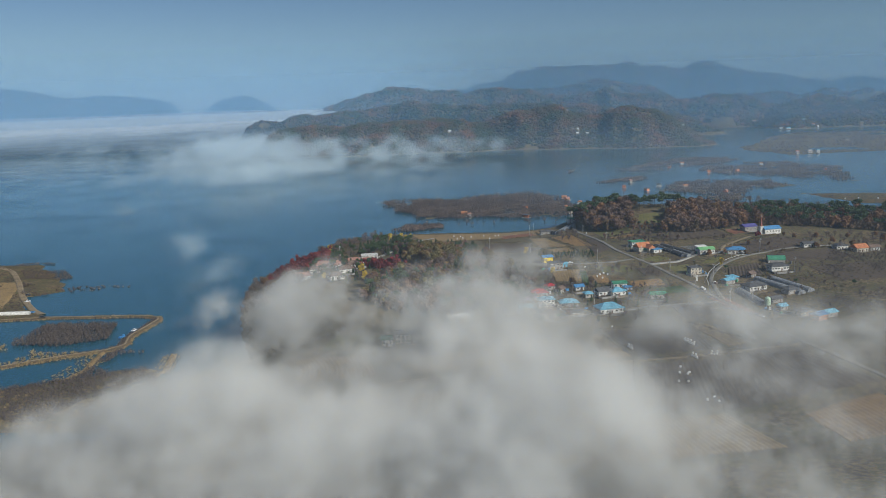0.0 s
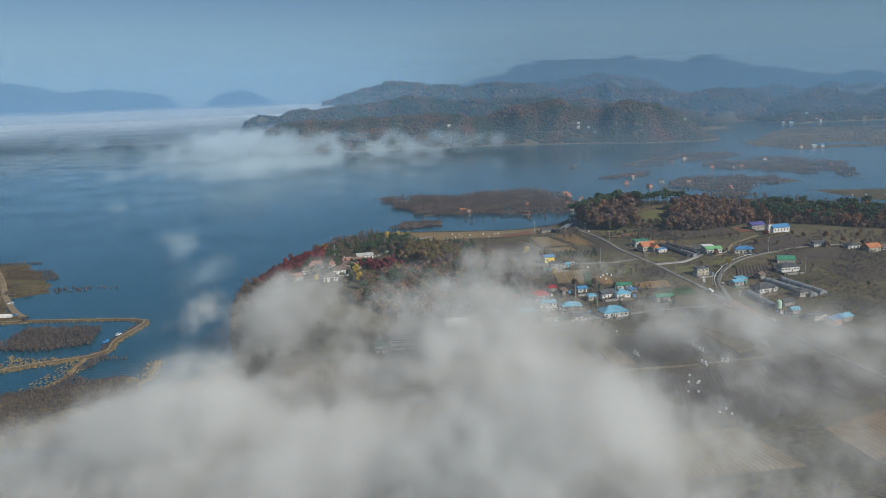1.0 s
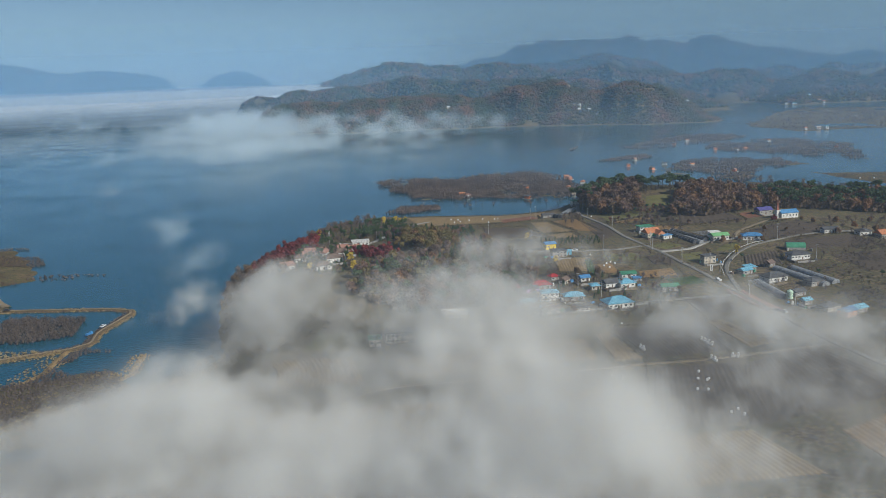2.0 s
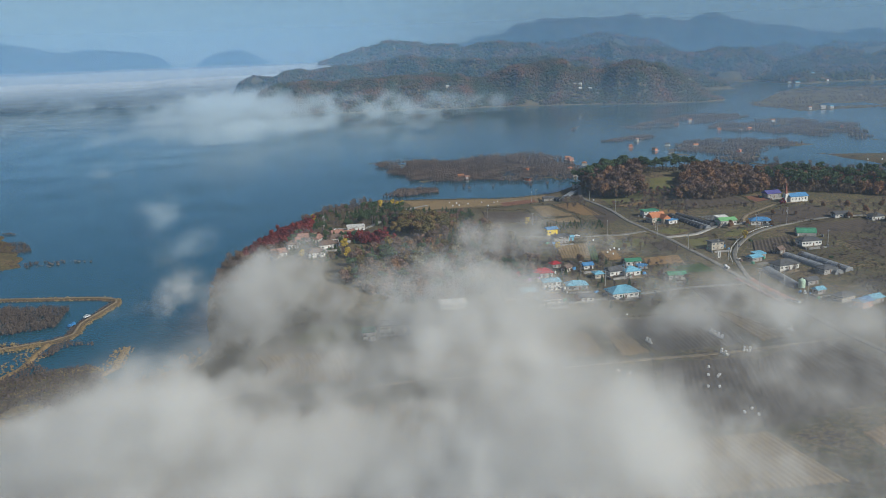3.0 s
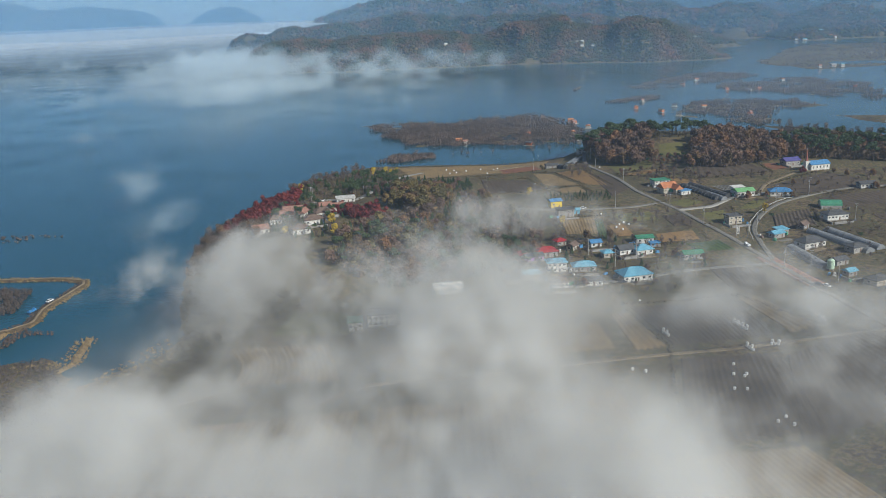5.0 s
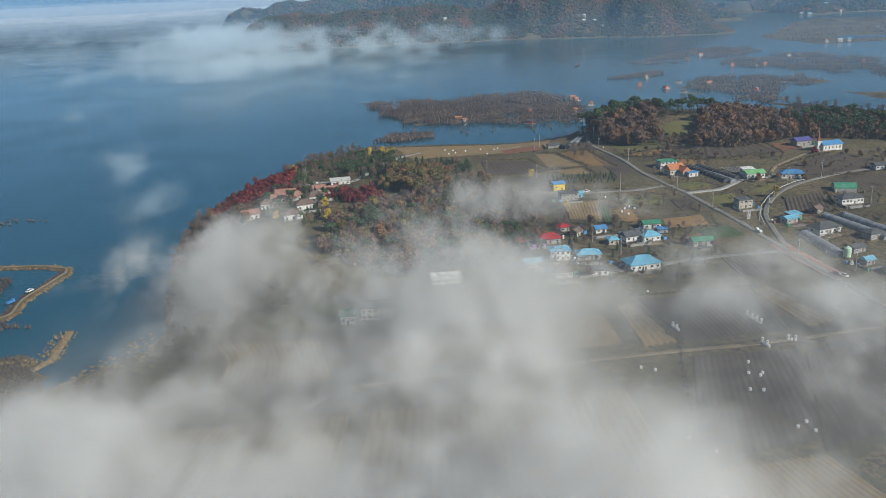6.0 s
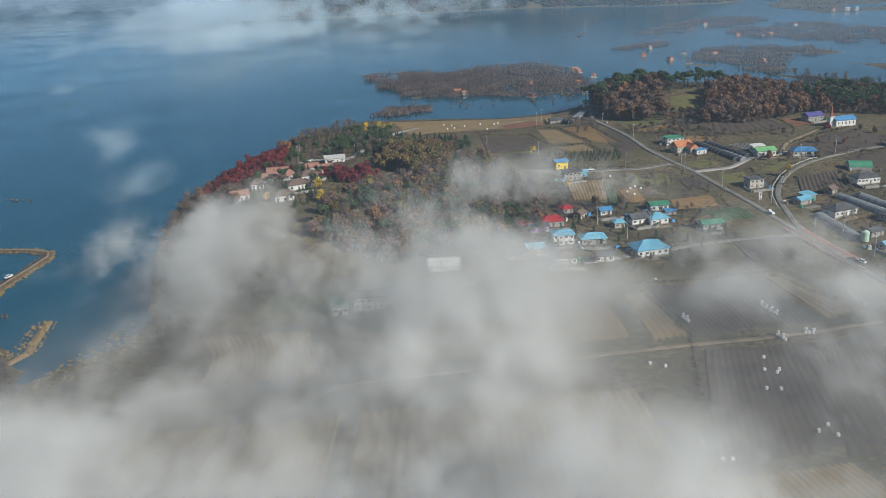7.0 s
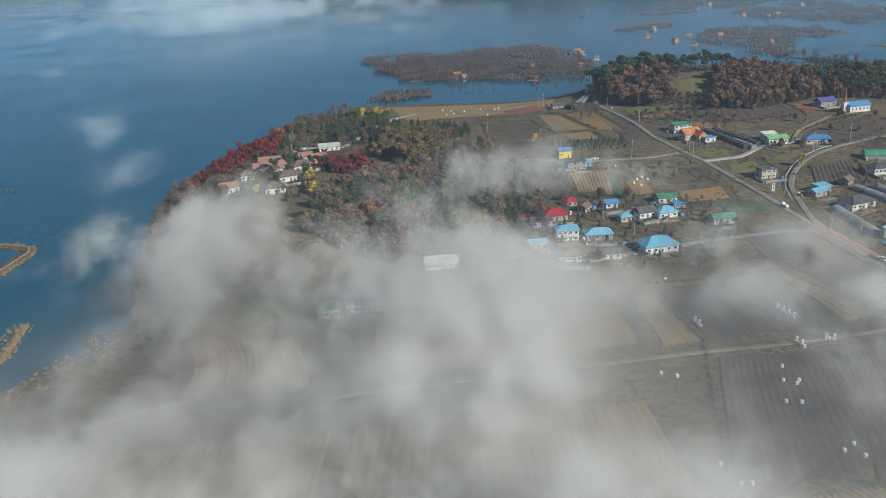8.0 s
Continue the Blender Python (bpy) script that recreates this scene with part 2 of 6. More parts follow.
def height(x, y):
    """The lie of the land: metres over the lake."""
    x, y = np.asarray(x, float), np.asarray(y, float)
    wob = (fbm(x, y, 30, 3, 5) - 0.5) * 10
    ragged = (fbm(x, y, 55, 4, 15) - 0.5) * 46
    d = inland(x, y, PENINSULA) + wob * 0.8
    top, weight = 0.0, 1e-9
    for sx, sy, sz in SPOTS:
        w = 1 / (((x - sx) ** 2 + (y - sy) ** 2) + 900) ** 1.6
        top, weight = top + w * sz, weight + w
    z = np.where(d > 0, 0.3 + (top / weight - 0.3) * step(0, 48, d), np.maximum(-3, d * 0.15))
    z = np.where(d > 0, z + (fbm(x, y, 60, 4, 2) - 0.5) * 1.6 * step(10, 60, d), z)
    for name, poly in [("willows", WILLOWS), *ISLES.items()]:
        e = inland(x, y, poly) + (ragged if name in ("a", "b", "c", "flats", "spit") else wob * (1.2 if name != "islet" else 0.3))
        rise = 2.2 if name in ("head", "spit") else 0.04 if name in ("willows", "a", "b", "c", "bar", "small") else 0.9
        z = np.maximum(z, np.where(e > 0, rise * step(0, 14, e) - 0.1 + (fbm(x, y, 18, 3, 9) - 0.55) * (1.1 if name in ("reeds", "flats", "b") else 0.4), np.maximum(-3, e * 0.1)))
    z = np.where((inland(x, y, ISLES["flats"]) > -20) & (z > -1), np.minimum(z, 0.85 + (fbm(x, y, 160, 3, 33) - 0.5) * 4.0), z)
    for at_y, near, far, line in RIDGES:
        xs, zs = np.array(line, float).T
        crest = np.interp(x, xs, zs, left=-3, right=-3)
        lean = (fbm(x, y * 0 + at_y, 300, 3, int(at_y)) - 0.5) * near * 0.9
        dy = y - at_y - lean
        slope = np.where(dy < 0, np.clip(1 + dy / near, 0, 1), np.clip(1 - dy / far, 0, 1))
        slope = np.sin(slope * np.pi / 2) ** 1.2
        spur = 1 - np.abs(2 * fbm(x, y * 0.35, 120 + at_y * 0.012, 3, 3 + int(at_y) % 7) - 1)
        rough = (spur - 0.72) * np.clip(crest, 0, 120) * 2.3 * slope * (1.12 - slope) + (fbm(x, y, 60, 3, 13) - 0.5) * np.clip(crest, 0, 120) * 0.16 * slope
        knob = (fbm(x, y * 0 + at_y, 90, 4, 19) - 0.5) * np.clip(crest, 0, 160) * 0.11
        lower = 0.0028 * at_y - 2.5
        z = np.maximum(z, (crest - lower + knob + 3) * slope - 3 + rough)
    # the far shores close the lake beyond the ridges
    back = step(3300, 3900, y + 0.5 * np.abs(x - 1500) * (x < 1500)) * step(900, 1300, x)
    z = np.maximum(z, back * 4 - 3)
    return np.where(y > 4650, np.maximum(z, 2), z)


def spaced(marks):
    """Grid lines: from mark to mark at the step named with it."""
    out = [marks[0][0]]
    for (a, s), (b, _) in zip(marks, marks[1:]):
        n = max(1, round((b - a) / s))
        out += [a + (b - a) * i / n for i in range(1, n + 1)]
    return np.array(out)


GX = spaced([(-3400, 80), (-1400, 30), (-700, 15), (-330, 5), (420, 10), (900, 18), (1700, 40), (3400, 1)])
GY = spaced([(-900, 100), (200, 8), (330, 5), (1060, 8), (1500, 14), (2300, 14), (2700, 18), (3400, 28), (4950, 1)])
MX, MY = np.meshgrid(GX, GY)
MZ = height(MX, MY)


def gz(x, y):
    """The ground's height, as its mesh has it."""
    i = np.clip(np.searchsorted(GX, x) - 1, 0, len(GX) - 2)
    j = np.clip(np.searchsorted(GY, y) - 1, 0, len(GY) - 2)
    u, v = (x - GX[i]) / (GX[i + 1] - GX[i]), (y - GY[j]) / (GY[j + 1] - GY[j])
    return (MZ[j, i] * (1 - u) + MZ[j, i + 1] * u) * (1 - v) + (MZ[j + 1, i] * (1 - u) + MZ[j + 1, i + 1] * u) * v


def sheet(name, X, Y, Z, material, cover=None):
    """A grid of points as one mesh."""
    r, c = X.shape
    me = bpy.data.meshes.new(name)
    idx = np.arange(r * c).reshape(r, c)
    quads = np.stack([idx[:-1, :-1], idx[:-1, 1:], idx[1:, 1:], idx[1:, :-1]], -1).reshape(-1, 4)
    if cover is not None:
        flat = cover.ravel()
        quads = quads[(flat[quads] > 0.004).any(1)]
    me.from_pydata(np.stack([X, Y, Z], -1).reshape(-1, 3).tolist(), [], quads.tolist())
    if cover is not None:
        me.attributes.new("cover", "FLOAT", "POINT").data.foreach_set("value", flat.astype(np.float32))
    me.polygons.foreach_set("use_smooth", [True] * len(me.polygons))
    me.materials.append(material)
    return new(name, me)


ground = tagged(sheet("ground", MX, MY, MZ, M_GROUND), "brown autumn farmland, wooded hills and lake bed", "ground", kind="structure")
wx, wy = np.meshgrid(np.linspace(-3400, 3400, 18), np.linspace(250, 4950, 18))
lake = tagged(sheet("water", wx, wy, wx * 0, M_WATER), "calm blue reservoir water under morning mist", "lake", kind="structure")

# ---------------------------------------------------------------- builders
M_SOIL = mat("dark_ploughed_soil", [(0.065, 0.049, 0.037), (0.11, 0.082, 0.06), (0.085, 0.064, 0.048)], 0.95, 0.08, 1.5)
M_STUBBLE = mat("tan_rice_stubble", [(0.18, 0.125, 0.062), (0.29, 0.20, 0.098), (0.23, 0.155, 0.075)], 0.95, 0.06, 1.2)
M_REDSOIL = mat("red_clay_soil", [(0.20, 0.085, 0.05), (0.28, 0.13, 0.08)], 0.95, 0.08, 1.5)
M_BANK = mat("grassy_bank_earth", [(0.055, 0.042, 0.028), (0.13, 0.095, 0.056), (0.08, 0.06, 0.038)], 0.95, 0.15, 1.2, grain=0.8)
M_GRASS = mat("autumn_meadow_grass", [(0.10, 0.105, 0.035), (0.16, 0.145, 0.055), (0.12, 0.115, 0.04)], 0.95, 0.08, 1.5)
M_DRY = mat("dry_orange_grass", [(0.16, 0.10, 0.045), (0.30, 0.18, 0.075), (0.22, 0.13, 0.06)], 0.95, 0.15, 1.5)
M_CROP = mat("green_crop_rows", [(0.04, 0.07, 0.025), (0.07, 0.11, 0.035)], 0.9, 0.2, 2)
M_SPIRE = mat("dull_red_metal", [(0.22, 0.07, 0.05), (0.30, 0.11, 0.08)], 0.6, 0.5, 2)
M_LANE = mat("worn_pale_lane", [(0.16, 0.148, 0.13), (0.25, 0.232, 0.20)], 0.9, 0.15, 2)
M_CONCRETE = mat("pale_concrete", [(0.26, 0.245, 0.22), (0.38, 0.36, 0.33)], 0.9, 0.15, 2)
M_DIRT = mat("sandy_track", [(0.19, 0.145, 0.095), (0.29, 0.225, 0.145)], 0.95, 0.12, 1)
M_PAVING = mat("red_paving", [(0.26, 0.12, 0.09), (0.33, 0.17, 0.13)], 0.9, 0.2, 2)
M_WHITE = mat("white_wall_paint", [(0.42, 0.40, 0.37), (0.60, 0.585, 0.55), (0.74, 0.73, 0.70)], 0.8, 0.5, 1.2, spread=0.25, grain=0.7)
M_CREAM = mat("cream_wall_render", [(0.36, 0.32, 0.26), (0.54, 0.48, 0.39)], 0.85, 0.5, 1.2, spread=0.25, grain=0.7)
M_GREYWALL = mat("grey_block_wall", [(0.24, 0.23, 0.22), (0.36, 0.34, 0.32)], 0.9, 0.4, 3, spread=0.1)
M_PURPLE = mat("lilac_wall_paint", [(0.32, 0.16, 0.44), (0.42, 0.24, 0.55)], 0.8, 0.4, 3)
M_YELLOW = mat("yellow_sheet_wall", [(0.72, 0.50, 0.03), (0.82, 0.60, 0.06)], 0.6, 0.4, 3)
M_BLUE = mat("light_blue_metal_roof", [(0.12, 0.33, 0.46), (0.17, 0.42, 0.56), (0.24, 0.48, 0.60)], 0.5, 0.3, 1.2, spread=0.3, grain=0.7)
M_DEEPBLUE = mat("blue_metal_roof", [(0.06, 0.20, 0.40), (0.11, 0.29, 0.52)], 0.5, 0.3, 1.2, spread=0.25, grain=0.7)
M_RED = mat("red_metal_roof", [(0.26, 0.022, 0.03), (0.42, 0.04, 0.045)], 0.5, 0.3, 1.2, spread=0.2, grain=0.7)
M_GREENROOF = mat("green_sheet_roof", [(0.04, 0.18, 0.10), (0.08, 0.29, 0.18)], 0.5, 0.3, 1.2, spread=0.25, grain=0.7)
M_LIME = mat("pale_green_roof", [(0.16, 0.40, 0.16), (0.24, 0.50, 0.24)], 0.5, 0.3, 3)
M_TILE = mat("orange_clay_tiles", [(0.42, 0.15, 0.07), (0.56, 0.24, 0.12)], 0.8, 0.4, 3)
M_PINKTILE = mat("pale_red_roof_tiles", [(0.26, 0.13, 0.10), (0.38, 0.21, 0.16)], 0.85, 0.4, 3, spread=0.15)
M_BROWNROOF = mat("brown_shingle_roof", [(0.13, 0.09, 0.075), (0.21, 0.15, 0.12)], 0.85, 0.4, 3, spread=0.15)
M_GREYROOF = mat("dark_grey_roof", [(0.07, 0.07, 0.075), (0.13, 0.13, 0.135)], 0.7, 0.4, 3, spread=0.15)
M_VIOLET = mat("violet_sheet_roof", [(0.09, 0.08, 0.26), (0.14, 0.13, 0.34)], 0.5, 0.3, 3)
M_CABIN = mat("orange_cabin_wall", [(0.55, 0.14, 0.06), (0.68, 0.26, 0.14)], 0.7, 0.4, 3, spread=0.3)
M_FILM = mat("greenhouse_film", [(0.17, 0.18, 0.19), (0.28, 0.29, 0.30)], 0.4, 0.3, 3)
M_SHADE = mat("black_shade_cloth", [(0.035, 0.036, 0.04), (0.07, 0.07, 0.075)], 0.85, 0.3, 3)
M_BALE = mat("white_bale_wrap", [(0.74, 0.74, 0.72), (0.86, 0.86, 0.85)], 0.4, 0.8, 4)
M_POLE = mat("grey_concrete_pole", [(0.30, 0.29, 0.27), (0.42, 0.40, 0.38)], 0.9, 0.5, 3)
M_STEEL = mat("galvanised_steel", [(0.42, 0.43, 0.44), (0.55, 0.56, 0.57)], 0.4, 0.5, 3, metal=0.7)
M_GLASS = mat("dark_window_glass", [(0.02, 0.025, 0.03), (0.04, 0.05, 0.06)], 0.08, 0.5, 3, spec=0.6)
M_TYRE = mat("black_rubber", [(0.015, 0.015, 0.015), (0.03, 0.03, 0.03)], 0.9, 1, 4)
M_CARWHITE = mat("white_car_paint", [(0.70, 0.70, 0.70), (0.80, 0.80, 0.80)], 0.3, 1, 4)
M_CARBLUE = mat("blue_truck_paint", [(0.04, 0.18, 0.42), (0.06, 0.24, 0.5)], 0.35, 1, 4)
M_CARDARK = mat("dark_car_paint", [(0.03, 0.03, 0.035), (0.06, 0.06, 0.07)], 0.3, 1, 4)
M_TANK = mat("pale_green_tank", [(0.40, 0.56, 0.42), (0.52, 0.66, 0.52)], 0.5, 0.6, 3)
M_PANEL = mat("solar_panel_glass", [(0.02, 0.025, 0.05), (0.04, 0.05, 0.09)], 0.12, 0.6, 3, spec=0.6)
M_BARK = mat("grey_brown_bark", [(0.06, 0.045, 0.035), (0.12, 0.095, 0.075)], 0.95, 1, 5)
M_OAK = mat("russet_leaves", [(0.075, 0.062, 0.034), (0.14, 0.086, 0.046), (0.20, 0.105, 0.058), (0.25, 0.13, 0.066)], 0.9, 0.15, 0.7, spread=0.45, grain=0.3)
M_CHEST = mat("mauve_brown_leaves", [(0.085, 0.062, 0.05), (0.13, 0.086, 0.068), (0.18, 0.11, 0.082), (0.22, 0.135, 0.09)], 0.9, 0.15, 0.7, spread=0.45, grain=0.3)
M_PINE = mat("dark_pine_needles", [(0.03, 0.054, 0.026), (0.054, 0.084, 0.038), (0.08, 0.11, 0.048)], 0.9, 0.2, 1.5, spread=0.35)
M_MAPLE = mat("crimson_maple_leaves", [(0.07, 0.018, 0.018), (0.14, 0.022, 0.026), (0.22, 0.042, 0.032)], 0.9, 0.2, 1.5, spread=0.35)
M_GINKGO = mat("yellow_ginkgo_leaves", [(0.30, 0.22, 0.04), (0.5, 0.36, 0.06), (0.6, 0.43, 0.09)], 0.9, 0.3, 1.5, spread=0.3)
M_GOLD = mat("golden_green_leaves", [(0.085, 0.082, 0.034), (0.14, 0.108, 0.042), (0.20, 0.118, 0.05)], 0.9, 0.2, 1.5, spread=0.4)
M_TWIG = mat("bare_grey_twigs", [(0.09, 0.07, 0.065), (0.15, 0.115, 0.10), (0.21, 0.16, 0.13)], 0.95, 0.2, 1.5, spread=0.35)
M_WILLOW = mat("bare_willow_scrub", [(0.06, 0.046, 0.044), (0.115, 0.086, 0.078), (0.22, 0.165, 0.135)], 0.95, 0.03, 0.8, spread=0.4, island=True)
M_WOODS = mat("far_mixed_woods", [(0.018, 0.034, 0.018), (0.034, 0.046, 0.022), (0.085, 0.05, 0.028), (0.17, 0.066, 0.036)], 0.95, 0.014, 0.1, spread=0.2, island=True, grain=0.25)
M_BRUSH = mat("brown_marsh_brush", [(0.055, 0.044, 0.042), (0.09, 0.07, 0.062), (0.13, 0.10, 0.082)], 0.95, 0.05, 0.8, spread=0.4, island=True)
M_REED = mat("straw_reeds", [(0.19, 0.135, 0.065), (0.31, 0.225, 0.11)], 0.95, 0.1, 1.0, spread=0.3, island=True)
M_SCRUB = mat("dark_weeds", [(0.065, 0.058, 0.032), (0.115, 0.088, 0.05), (0.18, 0.128, 0.07)], 0.95, 0.05, 0.8, spread=0.4, island=True)


def part(name, data, material, parent, label=""):
    """One mesh object under a thing or a part; data: a bmesh or a finished mesh."""
    if isinstance(data, bmesh.types.BMesh):
        me = bpy.data.meshes.new(name)
        data.to_mesh(me)
        data.free()
        me.materials.append(material)
    else:
        me = data
    ob = new(name, me)
    ob.parent = parent
    return tagged(ob, label)


def root(name, x, y, turn=0.0, z=None):
    ob = new(name)
    ob.empty_display_size = 1
    ob.matrix_basis = pose(x, y, float(gz(x, y)) if z is None else z, 0, 0, turn)
    return ob


def solid(bm, lower, upper):
    """Joins two rings of points, one over the other, into a closed body."""
    a, b = [bm.verts.new(p) for p in lower], [bm.verts.new(p) for p in upper]
    n = len(a)
    for i in range(n):
        bm.faces.new((a[i], a[(i + 1) % n], b[(i + 1) % n], b[i]))
    bm.faces.new(a[::-1])
    bm.faces.new(b)
    return bm


def box(bm, x0, x1, y0, y1, z0, z1, lean=0.0):
    low = [(x0, y0, z0), (x1, y0, z0), (x1, y1, z0), (x0, y1, z0)]
    high = [(x0 + lean, y0 + lean, z1), (x1 - lean, y0 + lean, z1), (x1 - lean, y1 - lean, z1), (x0 + lean, y1 - lean, z1)]
    return solid(bm, low, high)


def boxed(*a, **k):
    return box(bmesh.new(), *a, **k)


def tube(bm, p, q, r0, r1, n=6):
    p, q = Vector(p), Vector(q)
    d = (q - p).normalized()
    u = d.orthogonal().normalized()
    v = d.cross(u)
    ring = [(math.cos(i * math.tau / n), math.sin(i * math.tau / n)) for i in range(n)]
    return solid(bm, [p + (u * c + v * s) * r0 for c, s in ring], [q + (u * c + v * s) * r1 for c, s in ring])


SHARED = {}


def shared(key, make, material):
    if key not in SHARED:
        me = bpy.data.meshes.new(key.split("/")[0])
        bm = make()
        bm.to_mesh(me)
        bm.free()
        me.materials.append(material)
        SHARED[key] = me
    return SHARED[key]


def window(parent, x, y, z, turn, w=1.5, h=1.2, material=None):
    """A framed window on a wall; its pane is set into the frame."""
    def make():
        bm = bmesh.new()
        for x0, x1, z0, z1 in ((-w / 2, w / 2, -h / 2, -h / 2 + 0.1), (-w / 2, w / 2, h / 2 - 0.1, h / 2), (-w / 2, -w / 2 + 0.1, -h / 2 + 0.1, h / 2 - 0.1),
                               (w / 2 - 0.1, w / 2, -h / 2 + 0.1, h / 2 - 0.1), (-0.04, 0.04, -h / 2 + 0.1, h / 2 - 0.1)):
            box(bm, x0, x1, -0.09, 0.05, z0, z1)
        return bm
    ob = part("window", shared(f"window/{w}/{h}", make, M_WHITE), None, parent)
    ob.matrix_basis = pose(x, y, z, 0, 0, turn)
    part("pane", shared(f"pane/{w}/{h}", lambda: boxed(-w / 2 + 0.1, w / 2 - 0.1, -0.05, 0.03, -h / 2 + 0.1, h / 2 - 0.1), M_GLASS), None, ob)


def roof_mesh(shape, w, d, h, rise, over=0.6, thick=0.22):
    bm = bmesh.new()
    x, y = w / 2 + over, d / 2 + over
    if shape == "flat":
        box(bm, -x, x, -y, y, h, h + thick)
        for x0, x1, y0, y1 in ((-x, x, -y, -y + 0.2), (-x, x, y - 0.2, y), (-x, -x + 0.2, -y + 0.2, y - 0.2), (x - 0.2, x, -y + 0.2, y - 0.2)):
            box(bm, x0, x1, y0, y1, h + thick, h + thick + 0.35)
        return bm
    if shape == "lean":
        return solid(bm, [(-x, -y, h), (x, -y, h), (x, y, h + rise), (-x, y, h + rise)], [(-x, -y, h + thick), (x, -y, h + thick), (x, y, h + rise + thick), (-x, y, h + rise + thick)])
    if shape == "vault":
        n = 9
        ring = [(math.cos(math.pi * i / n), math.sin(math.pi * i / n)) for i in range(n + 1)]
        out = [(c * (w / 2 + 0.15), s) for c, s in ring]
        inn = [(c * (w / 2), s) for c, s in ring][::-1]
        loop = [(a, h + s * (rise + 0.12)) for a, s in out] + [(a, h + s * rise) for a, s in inn]
        return solid(bm, [(a, -y, z) for a, z in loop], [(a, y, z) for a, z in loop])
    r = max(0.3, x - (y if shape == "hip" else -0.001)) if shape == "hip" else x
    low, mid = [(-x, -y, h - 0.1), (x, -y, h - 0.1), (x, y, h - 0.1), (-x, y, h - 0.1)], [(-x, -y, h + thick), (x, -y, h + thick), (x, y, h + thick), (-x, y, h + thick)]
    a, b = [bm.verts.new(p) for p in low], [bm.verts.new(p) for p in mid]
    p, q = bm.verts.new((-r, 0, h + thick + rise)), bm.verts.new((r, 0, h + thick + rise))
    for i in range(4):
        bm.faces.new((a[i], a[(i + 1) % 4], b[(i + 1) % 4], b[i]))
    bm.faces.new(a[::-1])
    bm.faces.new((b[0], b[1], q, p))
    bm.faces.new((b[2], b[3], p, q))
    bm.faces.new((b[1], b[2], q))
    bm.faces.new((b[3], b[0], p))
    return bm


def house(label, x, y, turn, w, d, h, wall, roof, shape="hip", rise=1.8, panes=3, storeys=1, cap=None, category="house", name="house", door=True, group=""):
    """A building with walls, roof, ridge, door and windows; its front looks along its own -y."""
    w, d, h = w * 0.9, d * 0.9, h * 0.93
    r = tagged(root(name, x, y, turn), label, category, group)
    body = boxed(-w / 2, w / 2, -d / 2, d / 2, -1.8, h)
    part("wall", body, wall, r)
    part("plinth", boxed(-w / 2 - 0.06, w / 2 + 0.06, -d / 2 - 0.06, d / 2 + 0.06, -1.9, 0.35), M_CONCRETE, r)
    top = part("roof", roof_mesh(shape, w, d, h, rise), roof, r)
    if shape in ("hip", "gable"):
        run = max(0.3, w / 2 - d / 2) if shape == "hip" else w / 2 + 0.5
        bm = tube(bmesh.new(), (-run, 0, h + rise + 0.24), (run, 0, h + rise + 0.24), 0.16, 0.16)
        if shape == "hip":
            for sx in (-1, 1):
                for sy in (-1, 1):
                    tube(bm, (sx * run, 0, h + rise + 0.22), (sx * (w / 2 + 0.55), sy * (d / 2 + 0.55), h + 0.26), 0.13, 0.13, 5)
        part("ridge_cap", bm, cap or roof, top)
        if panes > 2:
            bm = bmesh.new()
            slope_x = w / 2 + 0.6
            for i in range(1, int(slope_x * 2 / 1.1)):
                x = -slope_x + i * 1.1
                reach = 1.0 if shape == "gable" else min(1.0, (slope_x - abs(x)) / (d / 2 + 0.6))
                for sy in (-1, 1):
                    hi = h + 0.24 + rise * reach
                    tube(bm, (x, sy * (d / 2 + 0.6), h + 0.24), (x, sy * (d / 2 + 0.6) * (1 - reach), hi), 0.05, 0.05, 4)
            part("seams", bm, roof, top)
    if shape == "gable":
        for s in (-1, 1):
            bm = bmesh.new()
            solid(bm, [(s * w / 2, -d / 2, h), (s * w / 2, d / 2, h), (s * w / 2, 0, h + rise)], [(s * (w / 2 - 0.2), -d / 2, h), (s * (w / 2 - 0.2), d / 2, h), (s * (w / 2 - 0.2), 0, h + rise)])
            part("gable", bm, wall, r)
    floors = h / storeys
    for f in range(storeys):
        z = f * floors + floors * 0.56
        for i in range(panes):
            px = (i + 0.5) / panes * w - w / 2
            if f == 0 and door and i == panes // 2:
                part("door", boxed(px - 0.5, px + 0.5, -d / 2 - 0.08, -d / 2 + 0.02, 0.05, 2.1), M_BROWNROOF, r, "brown entrance door")
            else:
                window(r, px, -d / 2, z, 0)
        for s in (-1, 1):
            window(r, s * w / 2, 0.1 * d, z, 90 * s)
    return r


